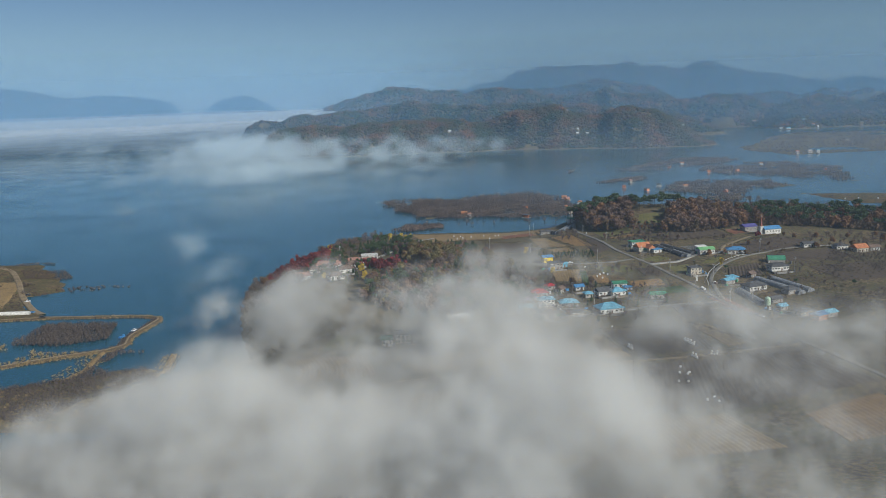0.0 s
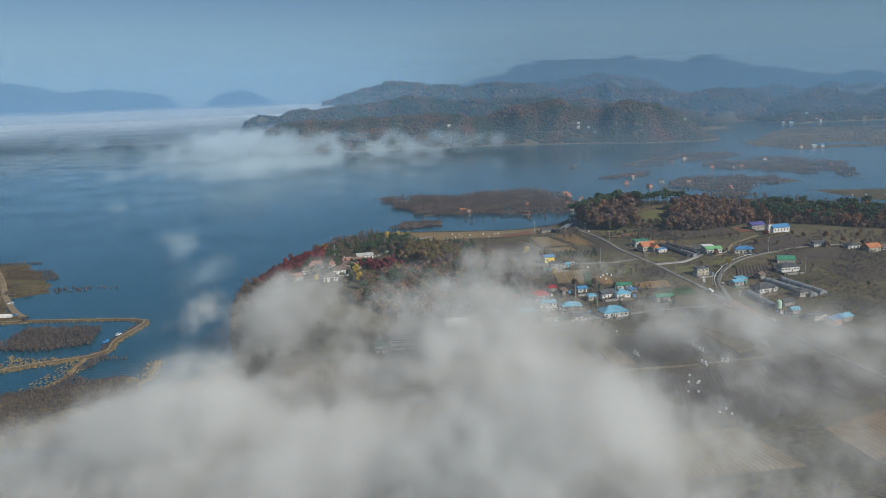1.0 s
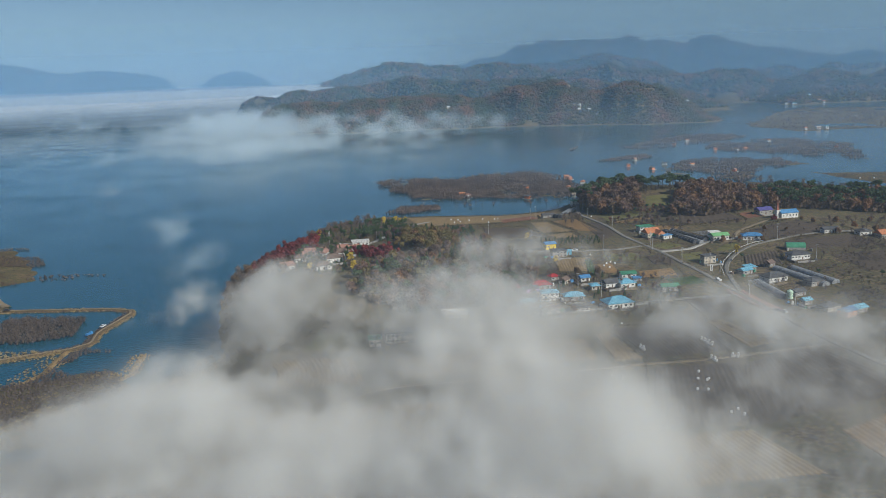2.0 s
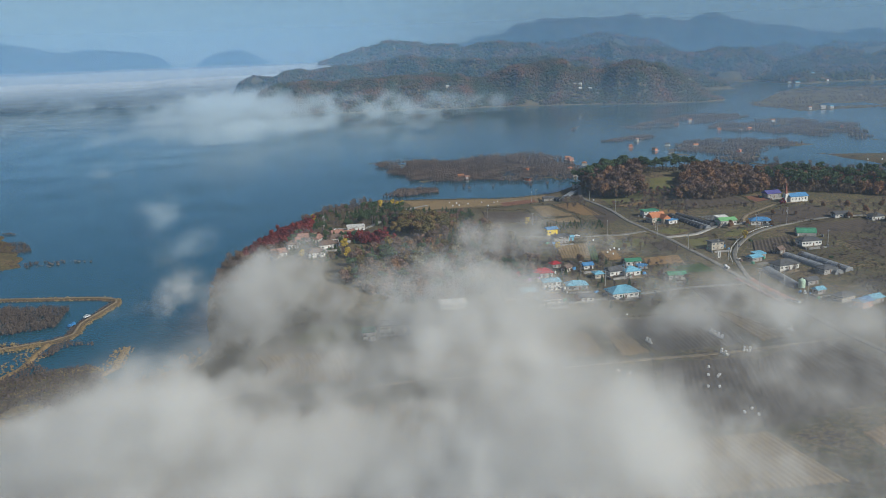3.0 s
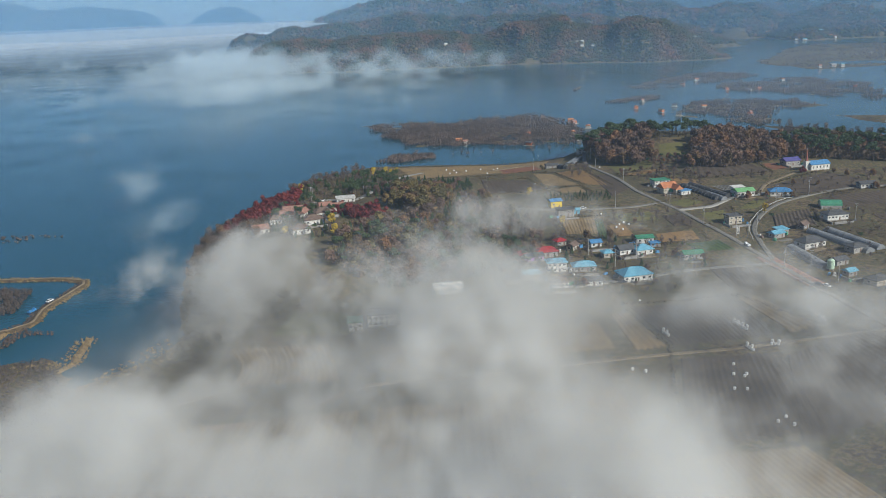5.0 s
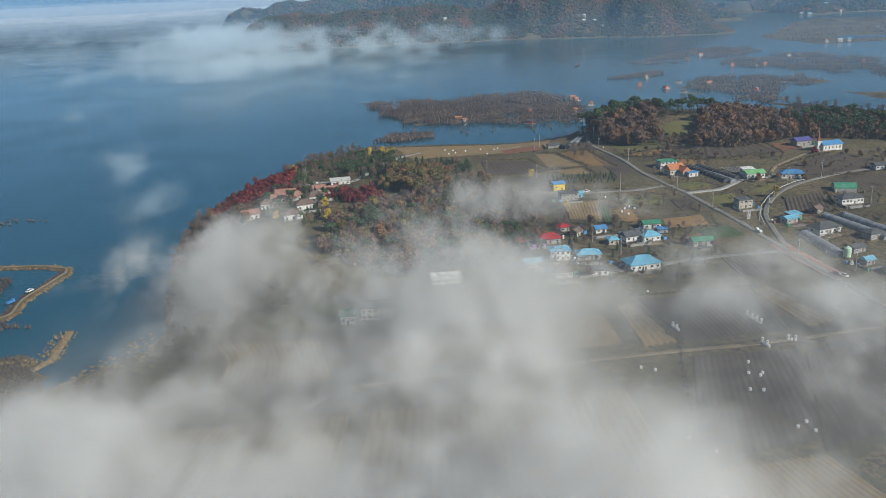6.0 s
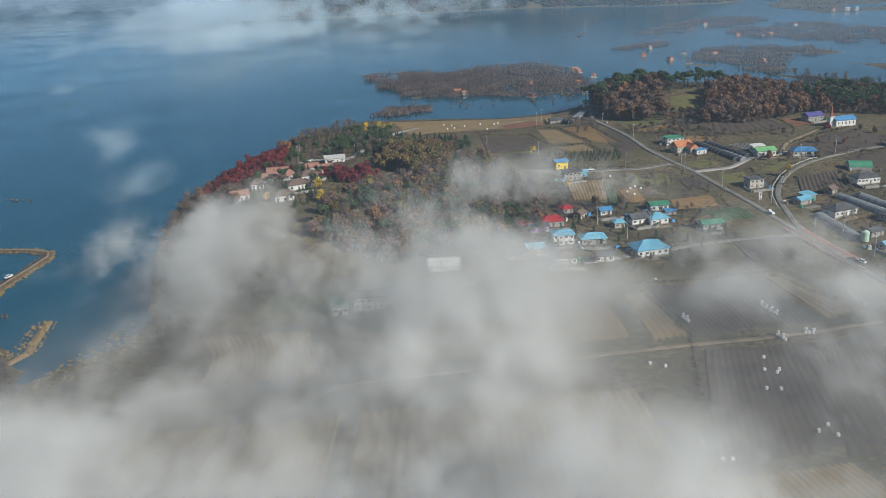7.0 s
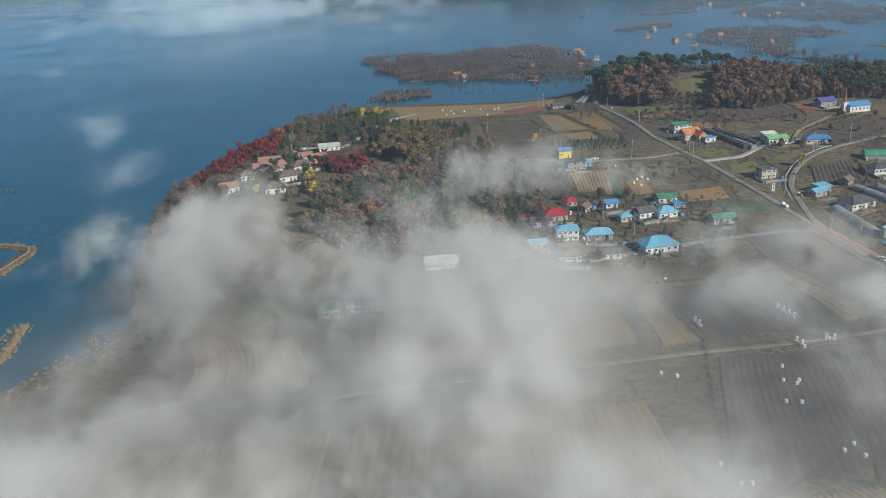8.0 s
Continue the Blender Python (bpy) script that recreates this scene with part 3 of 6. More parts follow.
def tunnel(label, ax, ay, bx, by, w, h, cover, name="greenhouse"):
    """A plastic tunnel greenhouse from one end to the other, with hoops, cover and end walls."""
    n = 8
    length = math.hypot(bx - ax, by - ay)
    za, zb = float(gz(ax, ay)), float(gz(bx, by))
    r = tagged(new(name), label, "greenhouse", "tunnel greenhouses")
    r.matrix_basis = look((ax, ay, za), (bx, by, zb)) @ pose(0, 0, 0, -90)
    prof = [(math.cos(math.pi * i / n) * w / 2, max(0, math.sin(math.pi * i / n)) ** 0.8 * h) for i in range(n + 1)]
    bm = bmesh.new()
    loop = [(x, z + (0.0 if z else -1.0)) for x, z in prof]
    inner = [(x * 0.97, z * 0.97 if z > 0 else z) for x, z in loop[::-1]]
    solid(bm, [(x, 0, z) for x, z in loop + inner], [(x, length, z) for x, z in loop + inner])
    bm.normal_update()
    part("cover", bm, cover, r)
    for k in range(int(length / 4) + 1):
        bm = bmesh.new()
        for (x0, z0), (x1, z1) in zip(loop, loop[1:]):
            tube(bm, (x0 * 1.01, 0.05 + k * (length - 0.1) / int(length / 4), z0), (x1 * 1.01, 0.05 + k * (length - 0.1) / int(length / 4), z1 + 0.02), 0.05, 0.05, 4)
        part("hoop", bm, M_STEEL, r)
    for yy in (0.02, length - 0.12):
        part("end_wall", solid(bmesh.new(), [(x * 0.96, yy, z * 0.96 if z > 0 else z) for x, z in loop], [(x * 0.96, yy + 0.1, z * 0.96 if z > 0 else z) for x, z in loop]), cover, r)
    return r


def pole(x, y, h=11.0, turn=0.0, box_on=False):
    r = tagged(root("utility_pole", x, y, turn), "grey concrete utility pole with steel cross-arm" + (" and transformer" if box_on else ""), "utility pole", "utility poles")
    part("shaft", tube(bmesh.new(), (0, 0, -0.5), (0, 0, h), 0.22, 0.13, 8), M_POLE, r)
    for z in (h - 0.5, h - 1.5):
        part("cross_arm", boxed(-1.0, 1.0, -0.17, -0.05, z, z + 0.14), M_STEEL, r)
    for sx in (-0.85, -0.3, 0.3, 0.85):
        part("insulator", tube(bmesh.new(), (sx, -0.11, h - 0.36), (sx, -0.11, h - 0.1), 0.07, 0.05, 6), M_WHITE, r)
    if box_on:
        part("transformer", tube(bmesh.new(), (0.45, 0, h - 3.4), (0.45, 0, h - 2.4), 0.33, 0.33, 10), M_STEEL, r)
    return r


def bale_mesh():
    bm = bmesh.new()
    n = 12
    rings = []
    for z, s in ((0.0, 0.86), (0.1, 1.0), (0.55, 1.03), (1.05, 1.0), (1.15, 0.86)):
        rings.append([bm.verts.new((math.cos(i * math.tau / n) * 0.58 * s, math.sin(i * math.tau / n) * 0.58 * s, z)) for i in range(n)])
    for a, b in zip(rings, rings[1:]):
        for i in range(n):
            bm.faces.new((a[i], a[(i + 1) % n], b[(i + 1) % n], b[i]))
    bm.faces.new(rings[0][::-1])
    mid = bm.verts.new((0, 0, 1.12))
    for i in range(n):
        bm.faces.new((rings[-1][i], rings[-1][(i + 1) % n], mid))
    return bm


def bale(x, y, up=0.0, size=1.0):
    ob = new("silage_bale", shared("silage_bale", bale_mesh, M_BALE))
    ob.matrix_basis = pose(x, y, float(gz(x, y)) + up + 0.1, 0, 0, random.uniform(0, 90)) @ Matrix.Scale(size, 4)
    return tagged(ob, "white plastic-wrapped round silage bale on the field", "hay bale", "silage bales")


def car(x, y, turn, paint, label, truck=False, z=None):
    r = tagged(root("truck" if truck else "car", x, y, turn, z), label, "truck" if truck else "car", "parked vehicles")
    l = 2.4 if truck else 2.2
    part("body", box(bmesh.new(), -l, l, -0.85, 0.85, 0.35, 0.85 if truck else 0.95, 0.05), paint, r)
    if truck:
        part("cab", box(bmesh.new(), 1.0, 2.38, -0.83, 0.83, 0.85, 1.9, 0.12), paint, r)
        part("bed", box(bmesh.new(), -2.35, 0.9, -0.84, 0.84, 0.88, 1.3), paint, r)
        part("windscreen", boxed(2.2, 2.32, -0.65, 0.65, 1.15, 1.65), M_GLASS, r)
    else:
        part("cabin", box(bmesh.new(), -1.5, 1.0, -0.78, 0.78, 0.95, 1.45, 0.2), M_GLASS, r)
        part("roof", box(bmesh.new(), -1.3, 0.8, -0.6, 0.6, 1.45, 1.52, 0.02), paint, r)
    for sx in (-1.4, 1.4):
        for sy in (-0.86, 0.86):
            w = part("wheel", shared("wheel", lambda: tube(bmesh.new(), (0, -0.1, 0), (0, 0.1, 0), 0.34, 0.34, 10), M_TYRE), None, r)
            w.matrix_basis = pose(sx, sy, 0.34)
            part("rim", shared("rim", lambda: tube(bmesh.new(), (0, -0.115, 0), (0, 0.115, 0), 0.2, 0.2, 8), M_STEEL), None, w)
    return r


# ---------------------------------------------------------------- trees
def quads_mesh(name, centres, sizes, material, up=0.35, seed=0, base=None):
    """Leaf tufts: small four-cornered leaves turned every way, as one mesh. base: extra (verts, faces)."""
    rng = np.random.default_rng(seed)
    n = len(centres)
    a = rng.normal(size=(n, 3))
    a /= np.linalg.norm(a, axis=1)[:, None]
    b = rng.normal(size=(n, 3)) + np.array([0, 0, up])
    b -= a * (a * b).sum(1)[:, None]
    b /= np.linalg.norm(b, axis=1)[:, None]
    s = np.asarray(sizes)[:, None]
    c = np.asarray(centres)
    v = np.stack([c - a * s, c - b * s * 0.8, c + a * s, c + b * s * 0.8], 1).reshape(-1, 3)
    f = np.arange(n * 4).reshape(-1, 4)
    me = bpy.data.meshes.new(name)
    verts, faces = v.tolist(), f.tolist()
    if base:
        faces += [[i + len(verts) for i in q] for q in base[1]]
        verts += base[0]
    me.from_pydata(verts, [], faces)
    me.materials.append(material)
    return me


ICO_V = np.array([(0, 0, -1), (0.724, -0.526, -0.447), (-0.276, -0.851, -0.447), (-0.894, 0, -0.447), (-0.276, 0.851, -0.447), (0.724, 0.526, -0.447),
                  (0.276, -0.851, 0.447), (-0.724, -0.526, 0.447), (-0.724, 0.526, 0.447), (0.276, 0.851, 0.447), (0.894, 0, 0.447), (0, 0, 1)])
ICO_F = np.array([(0, 1, 2), (1, 0, 5), (0, 2, 3), (0, 3, 4), (0, 4, 5), (1, 5, 10), (2, 1, 6), (3, 2, 7), (4, 3, 8), (5, 4, 9), (1, 10, 6), (2, 6, 7), (3, 7, 8), (4, 8, 9),
                  (5, 9, 10), (6, 10, 11), (7, 6, 11), (8, 7, 11), (9, 8, 11), (10, 9, 11)])


def clumps(name, P, R, material, label, category, tall=1.0, jitter=0.25, seed=1, tufts=0, core=0.72, leaf=(0.18, 0.4), twig=False):
    """Countless small crowns as one body of stuff: uneven knobs, with loose tufts round each if asked."""
    rng = np.random.default_rng(seed)
    n = len(P)
    k = 1 + (rng.random((n, 12, 1)) - 0.5) * 2 * jitter
    v = ICO_V[None] * k * np.asarray(R)[:, None, None] * np.array([1, 1, tall]) * (core if tufts else 1.0) + np.asarray(P)[:, None]
    f = (ICO_F[None] + np.arange(n)[:, None, None] * 12).reshape(-1, 3)
    verts, faces = v.reshape(-1, 3), f.tolist()
    if tufts:
        m = n * tufts
        who = np.repeat(np.arange(n), tufts)
        d = rng.normal(size=(m, 3))
        d[:, 2] = np.abs(d[:, 2])
        d /= np.linalg.norm(d, axis=1)[:, None]
        c = np.asarray(P)[who] + d * np.asarray(R)[who][:, None] * np.array([1, 1, tall]) * rng.uniform(0.8, 1.25, (m, 1))
        s = np.asarray(R)[who] * rng.uniform(leaf[0], leaf[1], m)
        a = rng.normal(size=(m, 3)) * s[:, None]
        b = rng.normal(size=(m, 3)) * s[:, None]
        if twig:
            a, b = (d * 0.8 + rng.normal(size=(m, 3)) * 0.5 + np.array([0, 0, 0.3])) * s[:, None] * 1.4, b * 0.4
        t = np.stack([c - a, c + b, c + a * 0.6 - b * 0.7], 1).reshape(-1, 3)
        faces += (np.arange(m * 3).reshape(-1, 3) + len(verts)).tolist()
        verts = np.concatenate([verts, t])
    me = bpy.data.meshes.new(name)
    me.from_pydata(verts.tolist(), [], faces)
    me.materials.append(material)
    return tagged(new(name, me), label, category, kind="stuff")


def trunk_mesh(h, r, seed, limbs=5, bare=False):
    rng = random.Random(seed)
    bm = bmesh.new()
    tube(bm, (0, 0, -0.4), (0, 0, h * 0.45), r, r * 0.75, 7)
    tube(bm, (0, 0, h * 0.45), (rng.uniform(-0.3, 0.3), rng.uniform(-0.3, 0.3), h * 0.85), r * 0.75, r * 0.25, 6)
    for i in range(limbs):
        a = i * math.tau / limbs + rng.uniform(-0.4, 0.4)
        z = h * rng.uniform(0.28, 0.6)
        out = h * rng.uniform(0.2, 0.36)
        tip = Vector((math.cos(a) * out, math.sin(a) * out, z + h * rng.uniform(0.15, 0.33)))
        tube(bm, (0, 0, z), tip, r * 0.42, r * 0.12, 5)
        if bare:
            for _ in range(4):
                t = Vector((0, 0, z)).lerp(tip, rng.uniform(0.35, 1))
                tube(bm, t, t + Vector((rng.uniform(-1, 1), rng.uniform(-1, 1), rng.uniform(0.3, 1.2))) * h * 0.13, r * 0.16, r * 0.05, 4)
    return bm


def tree_kind(name, label, h, spread, leaf, material, seed, shape="round", count=420, bare=False):
    """One tree, with trunk and crown, from which others are copied."""
    rng = np.random.default_rng(seed)
    r = tagged(root(name, -2500, -700 - seed * 15, 0, 0), label, "tree", name.replace("_", " ") + "s")
    part("trunk", trunk_mesh(h, 0.045 * h ** 0.9 * 0.6, seed, 6 if bare else 5, bare), M_BARK, r)
    pts, sizes, bv, bf = [], [], [], []
    if shape == "cone":
        for i in range(count):
            t = rng.random() ** 0.8
            z = h * (0.12 + 0.88 * t)
            rad = spread * (1 - t) ** 0.8 * (0.55 + 0.45 * abs(math.sin(t * 22))) * rng.uniform(0.75, 1.05)
            a = rng.random() * math.tau
            pts.append((math.cos(a) * rad, math.sin(a) * rad, z))
            sizes.append(leaf * rng.uniform(0.6, 1.2) * (1.15 - 0.6 * t))
        lobes = [(0, 0, h * (0.2 + 0.17 * k), spread * (0.62 - 0.13 * k)) for k in range(4)]
    else:
        lobes = []
        for i in range(8 if shape == "round" else 6):
            a, q = i * 2.4 + rng.uniform(-0.4, 0.4), rng.uniform(0.15, 0.6)
            if shape == "umbrella":
                lobes.append((math.cos(a) * spread * q, math.sin(a) * spread * q, h * rng.uniform(0.72, 0.9), spread * rng.uniform(0.34, 0.48)))
            else:
                lobes.append((math.cos(a) * spread * q, math.sin(a) * spread * q, h * rng.uniform(0.27, 0.84), spread * rng.uniform(0.36, 0.55)))
        for i in range(count):
            x, y, z, lr = lobes[i % len(lobes)]
            d = rng.normal(size=3)
            d /= np.linalg.norm(d)
            d[2] *= 0.55 if shape == "umbrella" else 0.9
            k = lr * rng.uniform(0.75, 1.12)
            pts.append((x + d[0] * k, y + d[1] * k, z + d[2] * k))
            sizes.append(leaf * rng.uniform(0.5, 1.15))
    if not bare:
        for x, y, z, lr in lobes:
            kk = 1 + (rng.random((12, 1)) - 0.5) * 0.5
            start = len(bv)
            bv += (ICO_V * kk * lr * 0.78 * np.array([1, 1, 0.85]) + np.array((x, y, z))).tolist()
            bf += (ICO_F + start).tolist()
    part("crown", quads_mesh("crown", pts, sizes, material, seed=seed, base=(bv, bf)), None, r)
    return r


def scatter(poly, gap, seed, lowest=0.3, keep=1.0):
    """Places inside a polygon, at least gap apart, on dry ground."""
    rng = random.Random(seed)
    xs, ys = [p[0] for p in poly], [p[1] for p in poly]
    area = (max(xs) - min(xs)) * (max(ys) - min(ys))
    cells, out = {}, []
    tries = [(rng.uniform(min(xs), max(xs)), rng.uniform(min(ys), max(ys)), rng.random()) for _ in range(int(area / gap ** 2 * 5))]
    ok = inland(np.array([t[0] for t in tries]), np.array([t[1] for t in tries]), poly) > 0
    for (x, y, u), good in zip(tries, ok):
        if not good or u > keep:
            continue
        c = (int(x // gap), int(y // gap))
        if any((x - a) ** 2 + (y - b) ** 2 < gap * gap for i in (-1, 0, 1) for j in (-1, 0, 1) for a, b in cells.get((c[0] + i, c[1] + j), ())):
            continue
        if float(gz(x, y)) < lowest:
            continue
        cells.setdefault(c, []).append((x, y))
        out.append((x, y))
    return out


def plant(kinds, places, seed, low=0.75, high=1.2):
    rng = random.Random(seed)
    for x, y in places:
        k = rng.choice(kinds)
        s = rng.uniform(low, high)
        copy = copy_thing(k, pose(x, y, float(gz(x, y)) - 0.1, 0, 0, rng.uniform(0, 360)))
        copy.scale = (s, s, s * rng.uniform(0.9, 1.15))


# ---------------------------------------------------------------- fields and roads
def field(label, a, b, c, d, material, rows=0, deep=0.22, name="field", lift=0.12, bend=0.0):
    """A piece of farmland between four corners, laid on the ground; its furrows run from a-b to d-c."""
    a, b, c, d = (np.array(p, float) for p in (a, b, c, d))
    w, l = max(np.hypot(*(b - a)), np.hypot(*(c - d))), max(np.hypot(*(d - a)), np.hypot(*(c - b)))
    m = max(4, round(l / 4))
    n = rows * 4 if rows else max(4, round(w / 4))
    U, V = np.meshgrid(np.linspace(0, 1, n + 1), np.linspace(0, 1, m + 1))
    W = U + bend * np.sin(V * np.pi) * (1 - U)
    X = (a[0] * (1 - W) + b[0] * W) * (1 - V) + (d[0] * (1 - W) + c[0] * W) * V
    Y = (a[1] * (1 - W) + b[1] * W) * (1 - V) + (d[1] * (1 - W) + c[1] * W) * V
    rim = np.minimum(np.minimum(U, 1 - U) * w, np.minimum(V, 1 - V) * l)
    X, Y = X + (fbm(X, Y, 9, 2, 4) - 0.5) * 2.2 * (rim < 0.5), Y + (fbm(X, Y, 9, 2, 6) - 0.5) * 2.2 * (rim < 0.5)
    Z = gz(X, Y) + lift
    if rows:
        Z = Z + deep * (0.5 - 0.5 * np.cos(U * rows * 2 * np.pi)) * (0.7 + 0.6 * fbm(X, Y, 7, 2, 12))
    Z = np.where(rim < 0.05, Z - 0.5, Z)
    return tagged(sheet(name, X, Y, Z, material), label, "field", kind="structure")


def ribbon(name, label, path, width, material, lift=0.3, edge=0.45, category="road"):
    """A road or track along a line, with its own thickness."""
    P = np.array(path, float)
    out = [P[0]]
    for i in range(len(P) - 1):
        p0, p1, p2, p3 = P[max(0, i - 1)], P[i], P[i + 1], P[min(len(P) - 1, i + 2)]
        k = max(2, int(np.hypot(*(p2 - p1)) / 4))
        for t in np.arange(1, k + 1) / k:
            out.append(0.5 * (2 * p1 + (p2 - p0) * t + (2 * p0 - 5 * p1 + 4 * p2 - p3) * t * t + (3 * p1 - p0 - 3 * p2 + p3) * t ** 3))
    Q = np.array(out)
    T = np.gradient(Q, axis=0)
    N = np.stack([-T[:, 1], T[:, 0]], 1) / np.hypot(T[:, 0], T[:, 1])[:, None]
    offs = np.array([-width / 2 - 0.3, -width / 2, -width / 4, 0, width / 4, width / 2, width / 2 + 0.3])
    X, Y = Q[:, :1] + N[:, :1] * offs, Q[:, 1:] + N[:, 1:] * offs
    level = np.maximum(gz(X, Y).max(1), 0.4)
    level = np.convolve(np.pad(level, 3, "edge"), np.ones(7) / 7, "valid")
    Z = np.repeat(np.maximum(level, gz(X, Y).max(1) - 0.1)[:, None] + lift, len(offs), 1)
    Z[:, 0] -= edge + 0.6
    Z[:, -1] -= edge + 0.6
    return tagged(sheet(name, X, Y, Z, material), label, category, kind="structure")


def dyke(path, foot=9.0, crown=4.0, top=1.9):
    P = np.array(path, float)
    t = np.arange(len(P), dtype=float)
    u = np.linspace(0, len(P) - 1, 6 * len(P))
    P = np.stack([np.interp(u, t, P[:, 0]), np.interp(u, t, P[:, 1])], 1)
    P = P + np.stack([fbm(P[:, 0], P[:, 1], 14, 2, 61) - 0.5, fbm(P[:, 0], P[:, 1], 14, 2, 62) - 0.5], 1) * 2.6
    T = np.gradient(P, axis=0)
    N = np.stack([-T[:, 1], T[:, 0]], 1) / np.hypot(T[:, 0], T[:, 1])[:, None]
    offs = np.array([-foot / 2 - 1, -foot / 2, -crown / 2, -crown / 4, crown / 4, crown / 2, foot / 2, foot / 2 + 1])
    zs = np.array([-1, 0.1, top - 0.15, top, top, top - 0.15, 0.1, -1])
    X, Y = P[:, :1] + N[:, :1] * offs, P[:, 1:] + N[:, 1:] * offs
    Z = zs[None] + (fbm(X, Y, 4, 2, 15) - 0.5) * 0.5 * (zs > 0)
    return X, Y, Z

# ---------------------------------------------------------------- fields, roads, dykes
field("tan harvested rice field by the lake", (-40, 935), (118, 945), (98, 862), (-15, 848), M_STUBBLE, 14, 0.1)
field("bare red clay field", (58, 892), (96, 896), (98, 858), (60, 848), M_REDSOIL, 0, lift=0.35)
field("tan stubble field on the slope", (86, 842), (101, 832), (117, 764), (90, 782), M_STUBBLE, 6, 0.15)
field("pale tan stubble field", (92, 766), (113, 765), (117, 734), (97, 742), M_STUBBLE, 7, 0.2)
field("brown weedy field", (104, 834), (128, 836), (136, 754), (119, 768), M_DRY, 6, 0.25)
field("dark ploughed field", (40, 828), (78, 818), (90, 768), (42, 760), M_SOIL, 12, 0.25)
field("dark ploughed field beside the road", (128, 808), (143, 800), (148, 738), (131, 716), M_SOIL, 8, 0.25)
field("grass meadow on the hilltop", (205, 884), (228, 882), (222, 848), (196, 848), M_GRASS, 0, lift=0.3)
field("grass slope below the grove", (148, 845), (190, 850), (188, 812), (150, 798), M_GRASS, 0)
field("furrowed vegetable field", (84, 660), (108, 663), (104, 622), (84, 624), M_STUBBLE, 11, 0.35)
field("green crop strip", (106, 655), (112, 655), (108, 612), (102, 612), M_CROP, 3, 0.4, lift=0.3)
field("dry orange grass patch", (136, 622), (166, 630), (164, 604), (133, 600), M_DRY, 0)
field("dry orange grass patch", (110, 642), (126, 648), (128, 616), (112, 612), M_DRY, 0)
field("furrowed orchard field", (222, 652), (248, 658), (240, 624), (214, 626), M_SOIL, 10, 0.45)
field("mown lawn in front of the greenhouses", (160, 690), (178, 703), (193, 688), (172, 675), M_GRASS, 0)
field("weedy plot beside the road", (176, 668), (200, 674), (196, 648), (178, 640), M_GRASS, 0)
field("brown field below the church", (244, 722), (300, 748), (330, 700), (258, 694), M_SOIL, 0)
field("red clay plot below the grove", (262, 792), (282, 792), (284, 770), (264, 762), M_REDSOIL, 0, lift=0.3)
field("brown terrace plot", (215, 800), (258, 800), (262, 762), (205, 760), M_SOIL, 9, 0.4)
field("dark ploughed field", (96, 505), (150, 512), (152, 462), (106, 456), M_SOIL, 22, 0.25)
field("tan stubble strip", (150, 512), (160, 514), (176, 470), (160, 464), M_STUBBLE, 5, 0.3)
field("tan stubble strip beside the ditch", (85, 496), (93, 500), (104, 456), (88, 452), M_STUBBLE, 5, 0.3)
field("dark ploughed field", (150, 445), (190, 470), (215, 400), (125, 370), M_SOIL, 20, 0.2)
field("dark ploughed field with bales", (106, 448), (148, 448), (140, 380), (86, 368), M_SOIL, 18, 0.25)
field("tan stubble field in the fog", (80, 366), (126, 372), (140, 328), (84, 322), M_STUBBLE, 22, 0.3)
field("orange stubble field", (160, 366), (205, 388), (215, 345), (165, 330), M_DRY, 18, 0.25)
field("tan ridged field in the fog", (-20, 410), (74, 420), (82, 322), (-25, 318), M_STUBBLE, 30, 0.35)
field("tan ridged field in the fog", (-92, 404), (-26, 408), (-30, 316), (-110, 310), M_STUBBLE, 24, 0.35)
field("curving ridged field in the fog", (-92, 474), (-46, 472), (-36, 434), (-84, 434), M_STUBBLE, 17, 0.45, bend=0.12)
field("green lawn by the school", (-70, 512), (-30, 506), (-34, 478), (-78, 480), M_GRASS, 0)
field("grass lawn among the trees", (-46, 735), (-18, 728), (-20, 690), (-38, 694), M_GRASS, 0)
field("tan ridged field", (-26, 470), (80, 490), (84, 454), (-22, 438), M_STUBBLE, 0)
field("tan bare field on the headland", (-520, 760), (-372, 740), (-340, 640), (-520, 625), M_STUBBLE, 20, 0.2)
field("brown terrace field", (-30, 610), (-8, 640), (8, 700), (-18, 700), M_DRY, 0)
field("dark ploughed garden plot", (36, 660), (60, 664), (58, 640), (36, 636), M_SOIL, 8, 0.3)
field("olive grass plot between lanes", (118, 672), (150, 676), (152, 650), (120, 646), M_GRASS, 0)
field("brown vegetable beds beside the road", (152, 664), (166, 664), (171, 640), (154, 634), M_SOIL, 9, 0.35)
field("weedy grass plot above the curve", (202, 668), (220, 688), (236, 684), (218, 664), M_GRASS, 0)
field("dark ploughed plot on the slope", (262, 684), (320, 694), (330, 664), (270, 654), M_SOIL, 14, 0.3)
field("dry grass slope behind the houses", (182, 770), (206, 758), (200, 738), (184, 746), M_DRY, 0)
field("dark ploughed garden plot", (150, 558), (178, 562), (178, 530), (152, 524), M_SOIL, 12, 0.3)
field("green crop beds in rows", (150, 600), (172, 606), (176, 584), (154, 582), M_CROP, 8, 0.35)
field("dark ploughed plot behind the farm", (278, 640), (330, 650), (340, 600), (288, 596), M_SOIL, 16, 0.3)
field("dry grass strip under the grove", (150, 796), (186, 806), (196, 792), (158, 780), M_DRY, 0)
ribbon("road", "narrow pale village road", [(145, 925), (137, 872), (136, 850), (141, 818), (147, 777), (151, 729), (159, 694), (168, 670), (175, 640), (180, 611), (184, 584), (188, 565), (192, 545), (196, 509), (202, 470), (215, 420), (235, 340)], 3.2, M_LANE)
